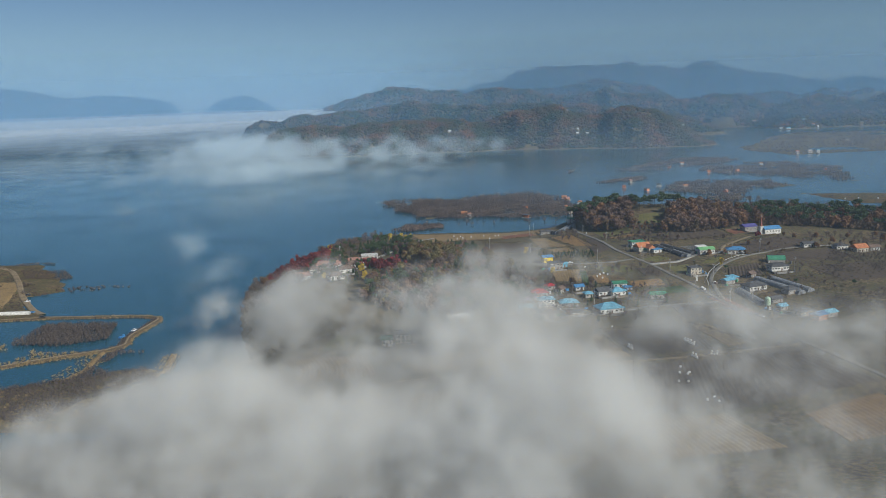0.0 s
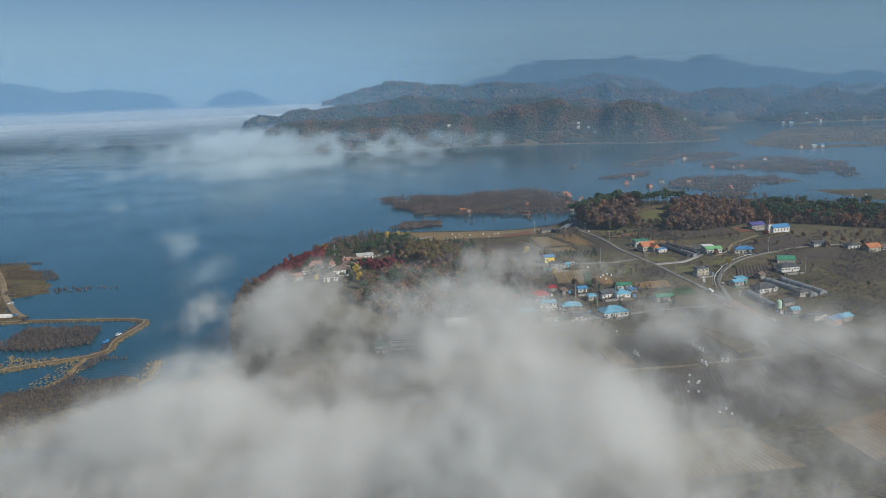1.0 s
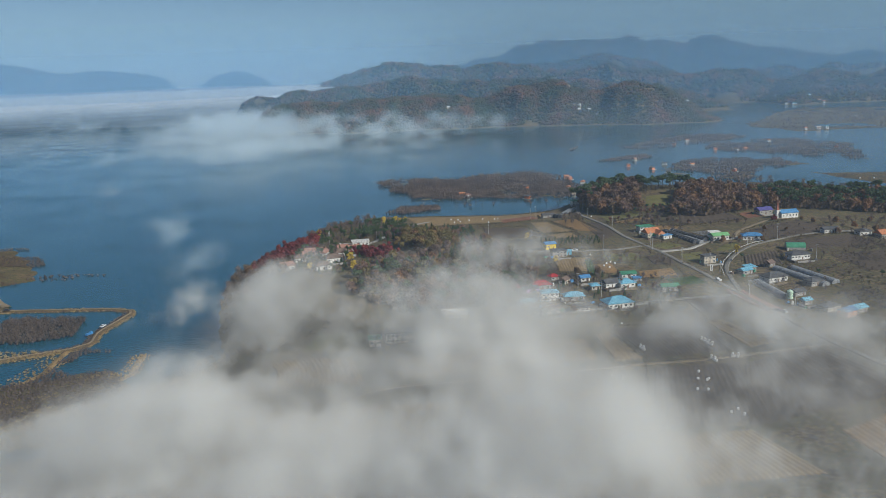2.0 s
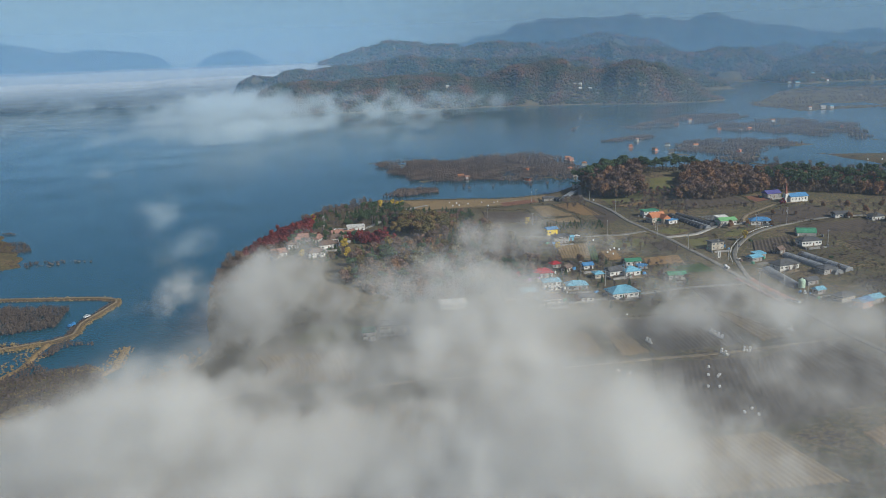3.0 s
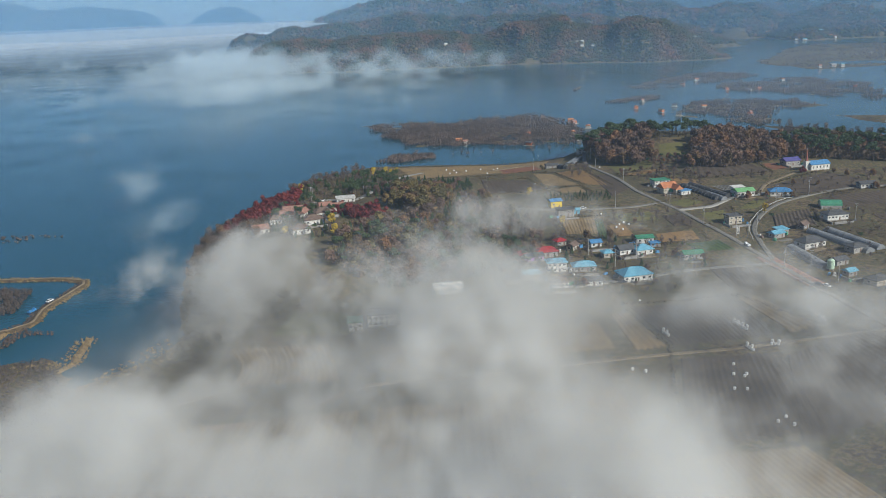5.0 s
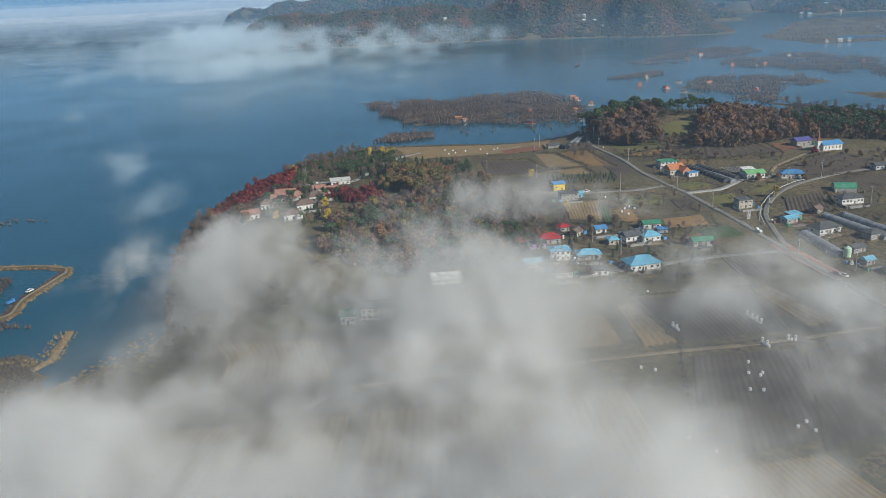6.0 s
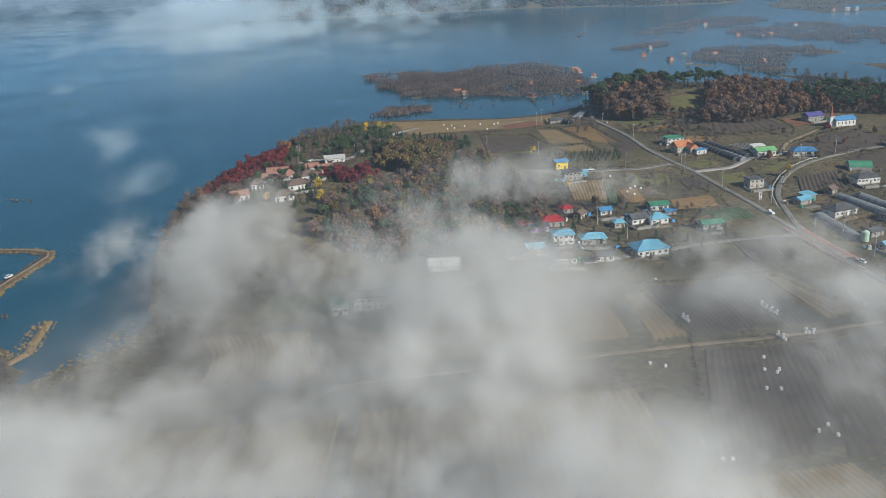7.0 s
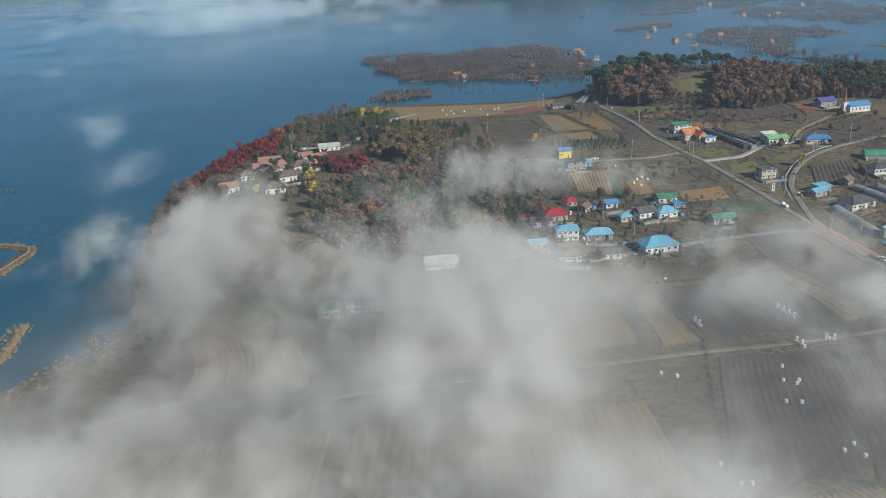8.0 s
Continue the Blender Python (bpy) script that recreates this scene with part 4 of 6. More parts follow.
ribbon("road", "pale concrete lane to the farm", [(167, 673), (180, 676), (190, 678), (200, 686), (214, 697), (228, 697), (236, 705)], 3.4, M_CONCRETE)
ribbon("road", "narrow lane up to the church", [(232, 703), (244, 724), (264, 740), (280, 751), (298, 752)], 2.6, M_DIRT)
ribbon("road", "curving grey village road", [(190, 566), (194, 596), (199, 620), (207, 640), (217, 656), (227, 666), (243, 678), (262, 690), (285, 698), (330, 705)], 3.0, M_LANE)
ribbon("road", "village lane with low wall", [(62, 692), (80, 686), (103, 682), (120, 684), (137, 684), (156, 690)], 3.2, M_LANE)
ribbon("road", "pale village lane", [(10, 505), (23, 512), (38, 520), (53, 526), (76, 529), (92, 535), (110, 541), (140, 552), (186, 560)], 3.2, M_LANE)
ribbon("road", "sandy farm track", [(53, 884), (66, 892), (80, 900), (106, 878), (128, 868)], 2.6, M_DIRT)
ribbon("road", "sandy field track", [(-48, 408), (-40, 417), (-26, 428), (16, 436), (51, 440), (99, 449), (136, 453), (200, 462)], 1.9, M_DIRT)
ribbon("road", "sandy field track", [(-110, 418), (-93, 427), (-84, 431), (-70, 432)], 2.2, M_DIRT)
ribbon("road", "lane through the park", [(-92, 742), (-80, 750), (-59, 744), (-47, 790), (-33, 860), (-10, 885)], 4.0, M_CONCRETE)
ribbon("road", "grassy forest trail", [(22, 770), (20, 740), (17, 697), (14, 660)], 3.0, M_DIRT)
ribbon("pavement", "red paved crossing area", [(187, 572), (190, 556), (193, 540), (196, 520)], 11.0, M_PAVING, 0.2, category="pavement")
ribbon("road", "sandy track on the headland", [(-455, 830), (-415, 800), (-380, 745), (-350, 690), (-318, 640), (-302, 622)], 5.0, M_DIRT)
for label, path in (("sandy embankment road round the pond", [(-420, 603), (-360, 605), (-326, 607), (-294, 610), (-250, 609), (-222, 607), (-210, 602), (-206, 592), (-208, 575), (-211, 550), (-208, 530), (-214, 520), (-235, 510), (-268, 490), (-310, 476), (-400, 455)]),
                    ("low sandy embankment", [(-216, 519), (-214, 500), (-212, 478), (-218, 460)]),
                    ("low sandy spit with reeds", [(-168, 505), (-166, 490), (-163, 474), (-168, 462)])):
    big = len(path) > 5
    X, Y, Z = dyke(path, 6.4 if big else 4, 2.8 if big else 1.6, 1.15 if big else 0.7)
    tagged(sheet("embankment", X, Y, Z, M_BANK if big else M_STUBBLE), label, "embankment", kind="structure")
    if big:
        X, Y, Z = dyke(path, 2.0, 1.5, 1.33)
        tagged(sheet("track", X, Y, Z, M_DIRT), "sandy wheel track on the embankment", "track", kind="structure")
X, Y, Z = dyke([(-134, 800), (-112, 836), (-98, 862), (-86, 882)], 6, 3, 1.4)
tagged(sheet("embankment", X, Y, Z, M_CONCRETE), "pale shore embankment", "embankment", kind="structure")

# ---------------------------------------------------------------- the village
house("old farmhouse with red metal hip roof", 66, 584, 12, 13, 8, 3.2, M_GREYWALL, M_RED, "hip", 2.2)
house("low shed with red metal roof", 51, 580, 20, 8, 6, 2.8, M_GREYWALL, M_RED, "hip", 1.5, 2)
annex = house("lilac-walled house with grey roof and solar panels", 58, 575, 14, 11, 6, 3.0, M_PURPLE, M_GREYROOF, "gable", 1.3, 3)
for i in range(4):
    for j in range(2):
        p = part("solar_panel", shared("solar_panel", lambda: boxed(-0.75, 0.75, -0.5, 0.5, 0, 0.06), M_PANEL), None, annex, "dark blue solar panel")
        p.matrix_basis = pose(-3.6 + i * 1.6, -1.1 - j * 1.15, 4.1 - j * 0.42, 20)
house("white two-storey house with light blue roof edge", 68, 556, 4, 11.5, 8, 5.8, M_WHITE, M_BLUE, "hip", 1.4, 4, 2)
house("low house with light blue metal roof", 83, 556, 3, 13.5, 7.5, 3.2, M_GREYWALL, M_BLUE, "hip", 2.0, 4)
house("small house with light blue metal roof", 53, 545, 8, 9, 6.5, 3.0, M_CREAM, M_BLUE, "gable", 1.5, 3)
house("white house with brown roof and front gable", 66, 530, 5, 10, 7.5, 3.4, M_WHITE, M_BROWNROOF, "hip", 2.0, 4)
house("low grey house with flat roof", 43, 538, 6, 11, 7, 3.0, M_CREAM, M_GREYROOF, "gable", 0.8, 3)
house("large white house with light blue hip roof", 107, 541, 14, 18, 12, 3.6, M_WHITE, M_BLUE, "hip", 3.0, 5)
house("low white house in the fog", 84, 532, 3, 10, 6, 3.0, M_WHITE, M_GREYROOF, "gable", 1.4, 3)
house("white house with grey gable roof", 111, 583, 18, 10, 7, 3.2, M_WHITE, M_GREYROOF, "gable", 2.2, 3)
house("small pavilion with light blue hip roof", 100, 578, 10, 6, 6, 3.0, M_CREAM, M_BLUE, "hip", 1.2, 2)
house("white house with pale blue hip roof", 121, 583, 16, 11, 9, 3.2, M_WHITE, M_BLUE, "hip", 2.2, 3)
house("shed with green sheet roof", 127, 604, 6, 11, 7, 3.4, M_WHITE, M_GREENROOF, "gable", 1.2, 3)
house("small blue container shed", 131, 595, 8, 6, 3, 2.6, M_DEEPBLUE, M_DEEPBLUE, "flat", 0.3, 2)
house("long shed with green roof", 147, 573, 4, 12, 6.5, 3.2, M_GREYWALL, M_GREENROOF, "gable", 1.4, 4)
house("old cottage with faded red roof", 77, 605, 25, 7, 5, 2.8, M_GREYWALL, M_RED, "hip", 1.4, 2)
house("old cottage with brown roof", 83, 595, 55, 8, 5, 2.8, M_CREAM, M_BROWNROOF, "gable", 1.6, 2)
house("small cottage with blue roof", 97, 599, 12, 7, 5, 2.8, M_WHITE, M_DEEPBLUE, "gable", 1.4, 2)
house("yellow workshop with blue roof", 86, 694, 14, 9, 7, 5.2, M_YELLOW, M_DEEPBLUE, "gable", 1.2, 2)
house("two-storey concrete house with flat roof", 89, 667, 10, 12, 8, 5.4, M_GREYWALL, M_GREYROOF, "flat", 0.3, 4, 2)
house("small light blue metal shed", 97, 672, 10, 5, 4, 3.2, M_BLUE, M_BLUE, "gable", 0.9, 1)
house("house with orange tiled gables", 171, 719, 20, 13, 9, 4.6, M_CREAM, M_TILE, "gable", 3.2, 4)
house("house wing with orange tiled roof", 176, 714, 110, 8, 6, 4.2, M_CREAM, M_TILE, "gable", 2.6, 2)
house("white two-storey house with flat green roof", 172, 744, 14, 14, 8, 4.6, M_WHITE, M_GREENROOF, "flat", 0.3, 4, 2)
house("white container hut with blue roof", 181, 711, 24, 9, 4.5, 3.2, M_WHITE, M_DEEPBLUE, "flat", 0.3, 2)
house("farm hall with pale green roof", 219, 698, 8, 14, 8, 4.2, M_WHITE, M_LIME, "gable", 1.6, 5)
house("white lean-to beside the farm hall", 218, 708, 8, 9, 5, 4.6, M_WHITE, M_WHITE, "lean", 0.6, 2)
house("two-storey white house with flat roof and green awning", 193, 642, 12, 10, 7, 5.6, M_CREAM, M_GREYROOF, "flat", 0.3, 3, 2)
house("house with blue hip roof", 243, 694, -8, 16, 9, 3.6, M_WHITE, M_DEEPBLUE, "hip", 2.0, 5)
house("long hall with violet and green sheet roof", 284, 780, 14, 14, 9, 4.2, M_GREYWALL, M_VIOLET, "gable", 2.0, 3, category="hall")
house("shed with blue tarpaulin roof", 207, 606, 24, 9, 6, 3.0, M_GREYWALL, M_BLUE, "gable", 1.2, 2)
house("small shed with grey gable roof", 229, 621, 40, 7, 5, 2.8, M_GREYWALL, M_BROWNROOF, "gable", 1.8, 2)
house("white house with green glazed veranda", 254, 634, 10, 16, 9, 4.0, M_WHITE, M_GREYROOF, "hip", 2.0, 6)
house("dark-roofed farmhouse with white walls", 219, 587, 22, 17, 10, 3.6, M_WHITE, M_GREYROOF, "hip", 2.6, 5)
house("small shed with light blue roof", 219, 537, 20, 6, 5, 2.8, M_GREYWALL, M_BLUE, "gable", 1.2, 2)
house("low grey shed by the road", 222, 556, 22, 9, 6, 2.8, M_GREYWALL, M_GREYROOF, "gable", 1.4, 2)
house("white and green school building in the fog", -22, 492, 6, 17, 9, 6.0, M_WHITE, M_GREYROOF, "flat", 0.3, 6, 2, category="school")
house("school wing with green flat roof", -35, 487, 6, 7, 8, 4.6, M_WHITE, M_GREENROOF, "flat", 0.3, 3)
house("long white building in the fog", 9, 530, 5, 16, 8, 3.6, M_WHITE, M_WHITE, "flat", 0.3, 6)
house("white shore house with green roof", 140, 913, 8, 8, 7, 5.0, M_WHITE, M_GREENROOF, "flat", 0.3, 2, 2)
house("low grey farm shed", 106, 866, 10, 12, 6, 3.0, M_GREYWALL, M_GREYROOF, "gable", 1.2, 3)
for x, y, turn, w, d, roof, label in ((-99, 706, 8, 15, 8, M_PINKTILE, "long villa with pale red tiled roof"), (-98, 674, 10, 10, 8, M_PINKTILE, "villa with pale red tiled roof"),
                                      (-86, 668, 75, 10, 7, M_PINKTILE, "villa with pale red tiled roof and white gable"), (-73, 668, 35, 14, 9, M_BROWNROOF, "villa with brown shingle roof"),
                                      (-67, 695, 30, 11, 7, M_PINKTILE, "white villa with pale red tiled roof"), (-75, 638, 25, 14, 9, M_BROWNROOF, "villa with broad brown shingle roof"),
                                      (-80, 618, 25, 12, 9, M_BROWNROOF, "villa with steep brown shingle roof"), (-76, 706, 15, 9, 7, M_PINKTILE, "small villa with pale red tiled roof"),
                                      (-106, 625, 30, 11, 8, M_PINKTILE, "villa with pale red roof at the fog's edge"), (-100, 645, 20, 8, 7, M_BROWNROOF, "small villa with brown roof")):
    house(label, x, y, turn, w, d, 3.6, M_WHITE, roof, "gable" if roof is M_PINKTILE else "hip", 2.2, 3, group="villas on the hill")
house("long low building with white flat roof", -65, 738, 12, 15, 8, 3.4, M_WHITE, M_WHITE, "lean", 0.8, 4)

house("white house among bare trees", 329, 693, 8, 11, 8, 3.4, M_WHITE, M_GREYROOF, "hip", 1.8, 3)
house("house with orange tiled roof on the slope", 341, 685, 14, 12, 9, 3.8, M_CREAM, M_TILE, "gable", 2.6, 3)
house("small white house on the slope", 356, 692, 5, 9, 7, 3.2, M_WHITE, M_BROWNROOF, "gable", 1.8, 3)
house("low white farm building", 306, 700, 6, 13, 7, 3.2, M_WHITE, M_GREYROOF, "gable", 1.4, 4)
house("roadside house with orange wall and blue roof", 230, 508, 30, 9, 7, 4.0, M_TILE, M_DEEPBLUE, "gable", 1.4, 3)
house("roadside shed with light blue roof", 240, 516, 25, 9, 7, 3.2, M_GREYWALL, M_BLUE, "gable", 1.4, 2)
house("low roadside house with dark roof", 226, 522, 28, 12, 8, 3.2, M_CREAM, M_GREYROOF, "hip", 1.8, 3)
house("grey house beside the crossing", 240, 575, 20, 11, 8, 3.2, M_GREYWALL, M_GREYROOF, "hip", 1.8, 3)


def guard_rail(path, label):
    """A low white rail on posts along the edge of a road."""
    P = np.array(path, float)
    seg = np.hypot(*np.diff(P, axis=0).T)
    at_ = np.concatenate([[0], np.cumsum(seg)])
    t = np.arange(0, at_[-1], 4.0)
    xs, ys = np.interp(t, at_, P[:, 0]), np.interp(t, at_, P[:, 1])
    r = tagged(root("guard_rail", float(xs[0]), float(ys[0])), label, "guard rail", "guard rails")
    z0 = float(gz(float(xs[0]), float(ys[0])))
    pts = [(float(x - xs[0]), float(y - ys[0]), float(gz(float(x), float(y))) - z0 + 0.3) for x, y in zip(xs, ys)]
    for p, q in zip(pts, pts[1:]):
        part("rail", tube(bmesh.new(), (p[0], p[1], p[2] + 0.75), (q[0], q[1], q[2] + 0.75), 0.16, 0.16, 5), M_WHITE, r)
    for p in pts:
        part("post", boxed(p[0] - 0.07, p[0] + 0.07, p[1] - 0.07, p[1] + 0.07, p[2] - 0.5, p[2] + 0.75), M_STEEL, r)


guard_rail([(191, 600), (196, 621), (204, 641), (214, 657), (224, 667), (240, 679), (250, 684)], "low white guard rail along the curving road")
guard_rail([(183, 560), (187, 545), (190, 528), (194, 505)], "low white guard rail beside the crossing")


def sign_board(x, y, turn):
    r = tagged(root("sign_board", x, y, turn), "tall white roadside sign with dark bars", "sign")
    for s in (-0.9, 0.9):
        part("post", tube(bmesh.new(), (s, 0, -0.4), (s, 0, 5.6), 0.09, 0.09, 6), M_STEEL, r)
    board = part("board", boxed(-0.8, 0.8, -0.08, 0.08, 1.2, 5.4), M_WHITE, r)
    for k in range(5):
        part("bar", boxed(-0.45, 0.45, -0.1, -0.085, 1.6 + k * 0.75, 2.1 + k * 0.75), M_GREYROOF, board)


sign_board(186, 612, 10)
house("open steel shelter with light blue roof", 212, 612, 24, 8, 6, 3.4, M_GREYWALL, M_BLUE, "lean", 0.8, 2)


def church(x, y, turn):
    r = tagged(root("church", x, y, turn), "white village church with blue roof and red spire", "church")
    part("wall", boxed(-8, 8, -4, 4, -1.8, 4.4), M_WHITE, r)
    roof = part("roof", roof_mesh("gable", 16, 8, 4.4, 2.2), M_DEEPBLUE, r)
    part("ridge_cap", tube(bmesh.new(), (-8.5, 0, 6.84), (8.5, 0, 6.84), 0.15, 0.15), M_DEEPBLUE, roof)
    for s in (-1, 1):
        part("gable", solid(bmesh.new(), [(s * 8, -4, 4.4), (s * 8, 4, 4.4), (s * 8, 0, 6.6)], [(s * 7.8, -4, 4.4), (s * 7.8, 4, 4.4), (s * 7.8, 0, 6.6)]), M_WHITE, r)
    for i in range(5):
        window(r, -6 + i * 3, -4, 2.3, 0, 1.1, 1.9)
    t = part("tower", boxed(-11.4, -8.05, -1.8, 1.6, -1.8, 6.6), M_WHITE, r)
    part("parapet", boxed(-11.6, -7.9, -2.0, 1.8, 6.6, 6.95), M_WHITE, t)
    part("spire", solid(bmesh.new(), [(-10.6, -1.0, 6.95), (-8.9, -1.0, 6.95), (-8.9, 0.7, 6.95), (-10.6, 0.7, 6.95)], [(-9.83, -0.2, 15.5), (-9.67, -0.2, 15.5), (-9.67, -0.04, 15.5), (-9.83, -0.04, 15.5)]), M_SPIRE, t, "slender dull red spire")
    c = part("cross", boxed(-9.8, -9.7, -0.17, -0.07, 15.4, 17.0), M_STEEL, t)
    part("cross_bar", boxed(-10.2, -9.3, -0.18, -0.06, 16.3, 16.42), M_STEEL, c)
    part("door", boxed(-11.5, -11.3, -0.7, 0.5, 0, 2.3), M_BROWNROOF, r)
    return r


church(296, 758, 14)


def vault_shed(x, y, turn, w, l):
    r = tagged(root("barn", x, y, turn), "barn with vaulted green sheet roof", "barn")
    part("roof", roof_mesh("vault", w, l, 1.6, 3.0, 0.2), M_GREENROOF, r)
    for s in (-1, 1):
        part("wall", boxed(s * w / 2 - 0.12, s * w / 2 + 0.12, -l / 2, l / 2, -1.5, 1.65), M_GREYWALL, r)
    n = 9
    ring = [(math.cos(math.pi * i / n) * w / 2 * 0.98, 1.6 + math.sin(math.pi * i / n) * 2.9) for i in range(n + 1)] + [(-w / 2 * 0.98, -1.5), (w / 2 * 0.98, -1.5)]
    for yy in (-l / 2 + 0.1, l / 2 - 0.2):
        part("end_wall", solid(bmesh.new(), [(a, yy, z) for a, z in ring], [(a, yy + 0.1, z) for a, z in ring]), M_GREYWALL, r)


vault_shed(262, 658, 78, 8, 13)
vault_shed(175, 715, 60, 5, 7)


def feed_tank(x, y):
    r = tagged(root("feed_tank", x, y), "pale green cylindrical water tank on legs", "tank")
    part("barrel", tube(bmesh.new(), (0, 0, 1.0), (0, 0, 5.6), 1.9, 1.9, 16), M_TANK, r)
    part("lid", tube(bmesh.new(), (0, 0, 5.6), (0, 0, 6.6), 1.95, 0.3, 16), M_TANK, r)
    part("hatch", tube(bmesh.new(), (0, 0, 6.55), (0, 0, 6.95), 0.35, 0.35, 8), M_STEEL, r)
    for i in range(4):
        a = math.pi / 4 + i * math.pi / 2
        part("leg", tube(bmesh.new(), (math.cos(a) * 1.6, math.sin(a) * 1.6, -0.4), (math.cos(a) * 1.6, math.sin(a) * 1.6, 1.05), 0.12, 0.12, 6), M_STEEL, r)


feed_tank(213, 546)
for args in (("long tunnel under black shade cloth", 187, 736, 200, 692, 7, 2.8, M_SHADE), ("long tunnel under black shade cloth", 193, 738, 208, 696, 6, 2.8, M_SHADE),
             ("tunnel greenhouse with grey film", 196, 709, 203, 690, 5, 2.6, M_FILM), ("tunnel greenhouse with grey film", 207, 584, 212, 548, 6.5, 2.8, M_FILM),
             ("long tunnel greenhouse with dull film", 230, 612, 246, 570, 6.5, 2.8, M_FILM), ("long tunnel greenhouse with dull film", 240, 612, 254, 574, 6.5, 2.8, M_FILM),
             ("dark tunnel greenhouse by the lake", 112, 856, 116, 846, 6, 3.4, M_SHADE), ("low film-covered tunnel beside the shore house", 122, 878, 134, 902, 4, 1.8, M_FILM), ("low film-covered tunnel beside the shore house", 126, 875, 138, 898, 4, 1.8, M_FILM)):
    tunnel(*args)
for k in range(6):
    field("bare greenhouse bed", (207 + k * 2.2, 735), (208.2 + k * 2.2, 735.4), (214.2 + k * 2.2, 712), (213 + k * 2.2, 711.6), M_CONCRETE, 0, lift=0.25)

for x, y, h, tr in ((261, 689, 13, True), (174, 641, 12, True), (126, 683, 12, False), (191, 609, 9, False), (44, 791, 9, False), (89, 860, 11, False), (96, 884, 11, False), (-92, 747, 12, False),
                    (-95, 774, 9, False), (115, 571, 12, True), (90, 582, 10, False), (162, 678, 11, False), (164, 693, 10, False), (233, 675, 12, False), (-54, 770, 10, False),
                    (139, 832, 9, False), (188, 621, 12, False), (77, 738, 10, False), (189, 548, 13, True), (205, 552, 10, False), (208, 526, 10, False), (265, 629, 11, False), (203, 627, 10, False),
                    (33, 530, 10, False), (101, 560, 10, False), (150, 770, 10, False), (143, 880, 10, False)):
    pole(x, y, h, random.uniform(0, 180), tr)
for x, y in ((12, 893), (19, 889), (21, 872), (15, 868), (30, 884), (44, 897), (48, 857), (56, 894), (60, 904), (143, 834), (87, 383), (90, 374), (93, 374), (125, 437), (122, 428), (125.6, 425.6),
             (127, 427.4), (118, 415), (122.6, 414), (124, 387), (128, 390), (128.6, 384), (83, 435), (88, 433), (103, 509), (117, 635), (120, 641), (123.6, 645), (126, 641), (120, 630), (113, 667)):
    bale(x, y)
for x, y, n, dx, dy in ((104.6, 471, 4, 0.45, -1.25), (139, 479, 7, 0.5, -1.4), (147, 454, 3, 1.3, -0.4), (136, 453, 4, 0.5, -1.3), (177, 486, 8, 0.3, -1.5)):
    for i in range(n):
        bale(x + dx * i, y + dy * i)
        if i % 2 == 0:
            bale(x + dx * i + 0.3, y + dy * i + 0.2, 1.17)
for x, y in ((540, 1130), (552, 1118), (575, 1112), (585, 1095), (590, 1090), (600, 1092), (610, 1100), (548, 1055), (556, 1050), (570, 1048), (585, 1050), (592, 1040), (600, 1035), (572, 1030), (580, 1022)):
    bale(x, y, 0, 1.5)
for x, y, turn, paint, label, truck in ((56, 538, 20, M_CARWHITE, "silver car parked beside the house", False), (-84, 748, 30, M_CARWHITE, "white car parked in the park lane", False),
                                        (184, 590, 100, M_CARWHITE, "white pickup truck on the village road", True), (196, 522, 110, M_CARDARK, "dark car at the crossing", False),
                                        (199, 519, 110, M_CARWHITE, "white car at the crossing", False), (104, 684, 5, M_CARWHITE, "white car on the village lane", False), (100, 534, 20, M_CARDARK, "dark car by the blue-roofed house", False)):
    car(x, y, turn, paint, label, truck, float(gz(x, y)) + 0.3)
for x, y, turn, paint, label, truck, z in ((-214, 545, 70, M_CARBLUE, "blue truck parked on the embankment", True, 1.3), (-212, 562, 70, M_CARWHITE, "white car parked on the embankment", False, 1.3),
                                           (-296, 609, 5, M_CARDARK, "dark car parked on the embankment", False, 1.3), (-345, 690, 60, M_CARDARK, "dark car on the headland track", False, None),
                                           (-335, 668, 60, M_CARWHITE, "white car on the headland track", False, None), (-312, 627, 60, M_CARBLUE, "blue car on the headland track", False, None)):
    car(x, y, turn, paint, label, truck, z if z else float(gz(x, y)) + 0.35)
tunnel("long white film tunnel on the headland", -352, 618, -312, 623, 5, 2.4, M_WHITE)


def cabin(x, y, turn, wall, roof, s=1.0):
    """A fishing cabin afloat on its raft."""
    r = tagged(new("floating_cabin"), "floating fishing cabin on a raft", "cabin", "floating cabins")
    r.matrix_basis = pose(x, y, max(0.0, float(gz(x, y))), 0, 0, turn) @ Matrix.Scale(s, 4)
    part("raft", boxed(-4.2, 4.2, -3.4, 3.4, 0.12, 0.5), M_CONCRETE, r)
    for sx in (-2.6, 0, 2.6):
        part("float", tube(bmesh.new(), (sx, -3.2, 0.05), (sx, 3.2, 0.05), 0.4, 0.4, 8), M_SHADE, r)
    part("wall", boxed(-2.6, 2.6, -2.0, 2.0, 0.5, 2.9), wall, r)
    part("roof", roof_mesh("gable", 5.2, 4.0, 2.9, 1.1, 0.5), roof, r)
    for s2 in (-1, 1):
        part("gable", solid(bmesh.new(), [(s2 * 2.6, -2, 2.9), (s2 * 2.6, 2, 2.9), (s2 * 2.6, 0, 4.0)], [(s2 * 2.45, -2, 2.9), (s2 * 2.45, 2, 2.9), (s2 * 2.45, 0, 4.0)]), wall, r)
    window(r, -1.2, -2.0, 1.8, 0)
    part("door", boxed(0.6, 1.5, -2.07, -1.98, 0.55, 2.4), M_BROWNROOF, r)
    for sx in (-4.0, 4.0):
        part("rail_post", boxed(sx - 0.05, sx + 0.05, -3.25, -3.15, 0.5, 1.5), M_STEEL, r)


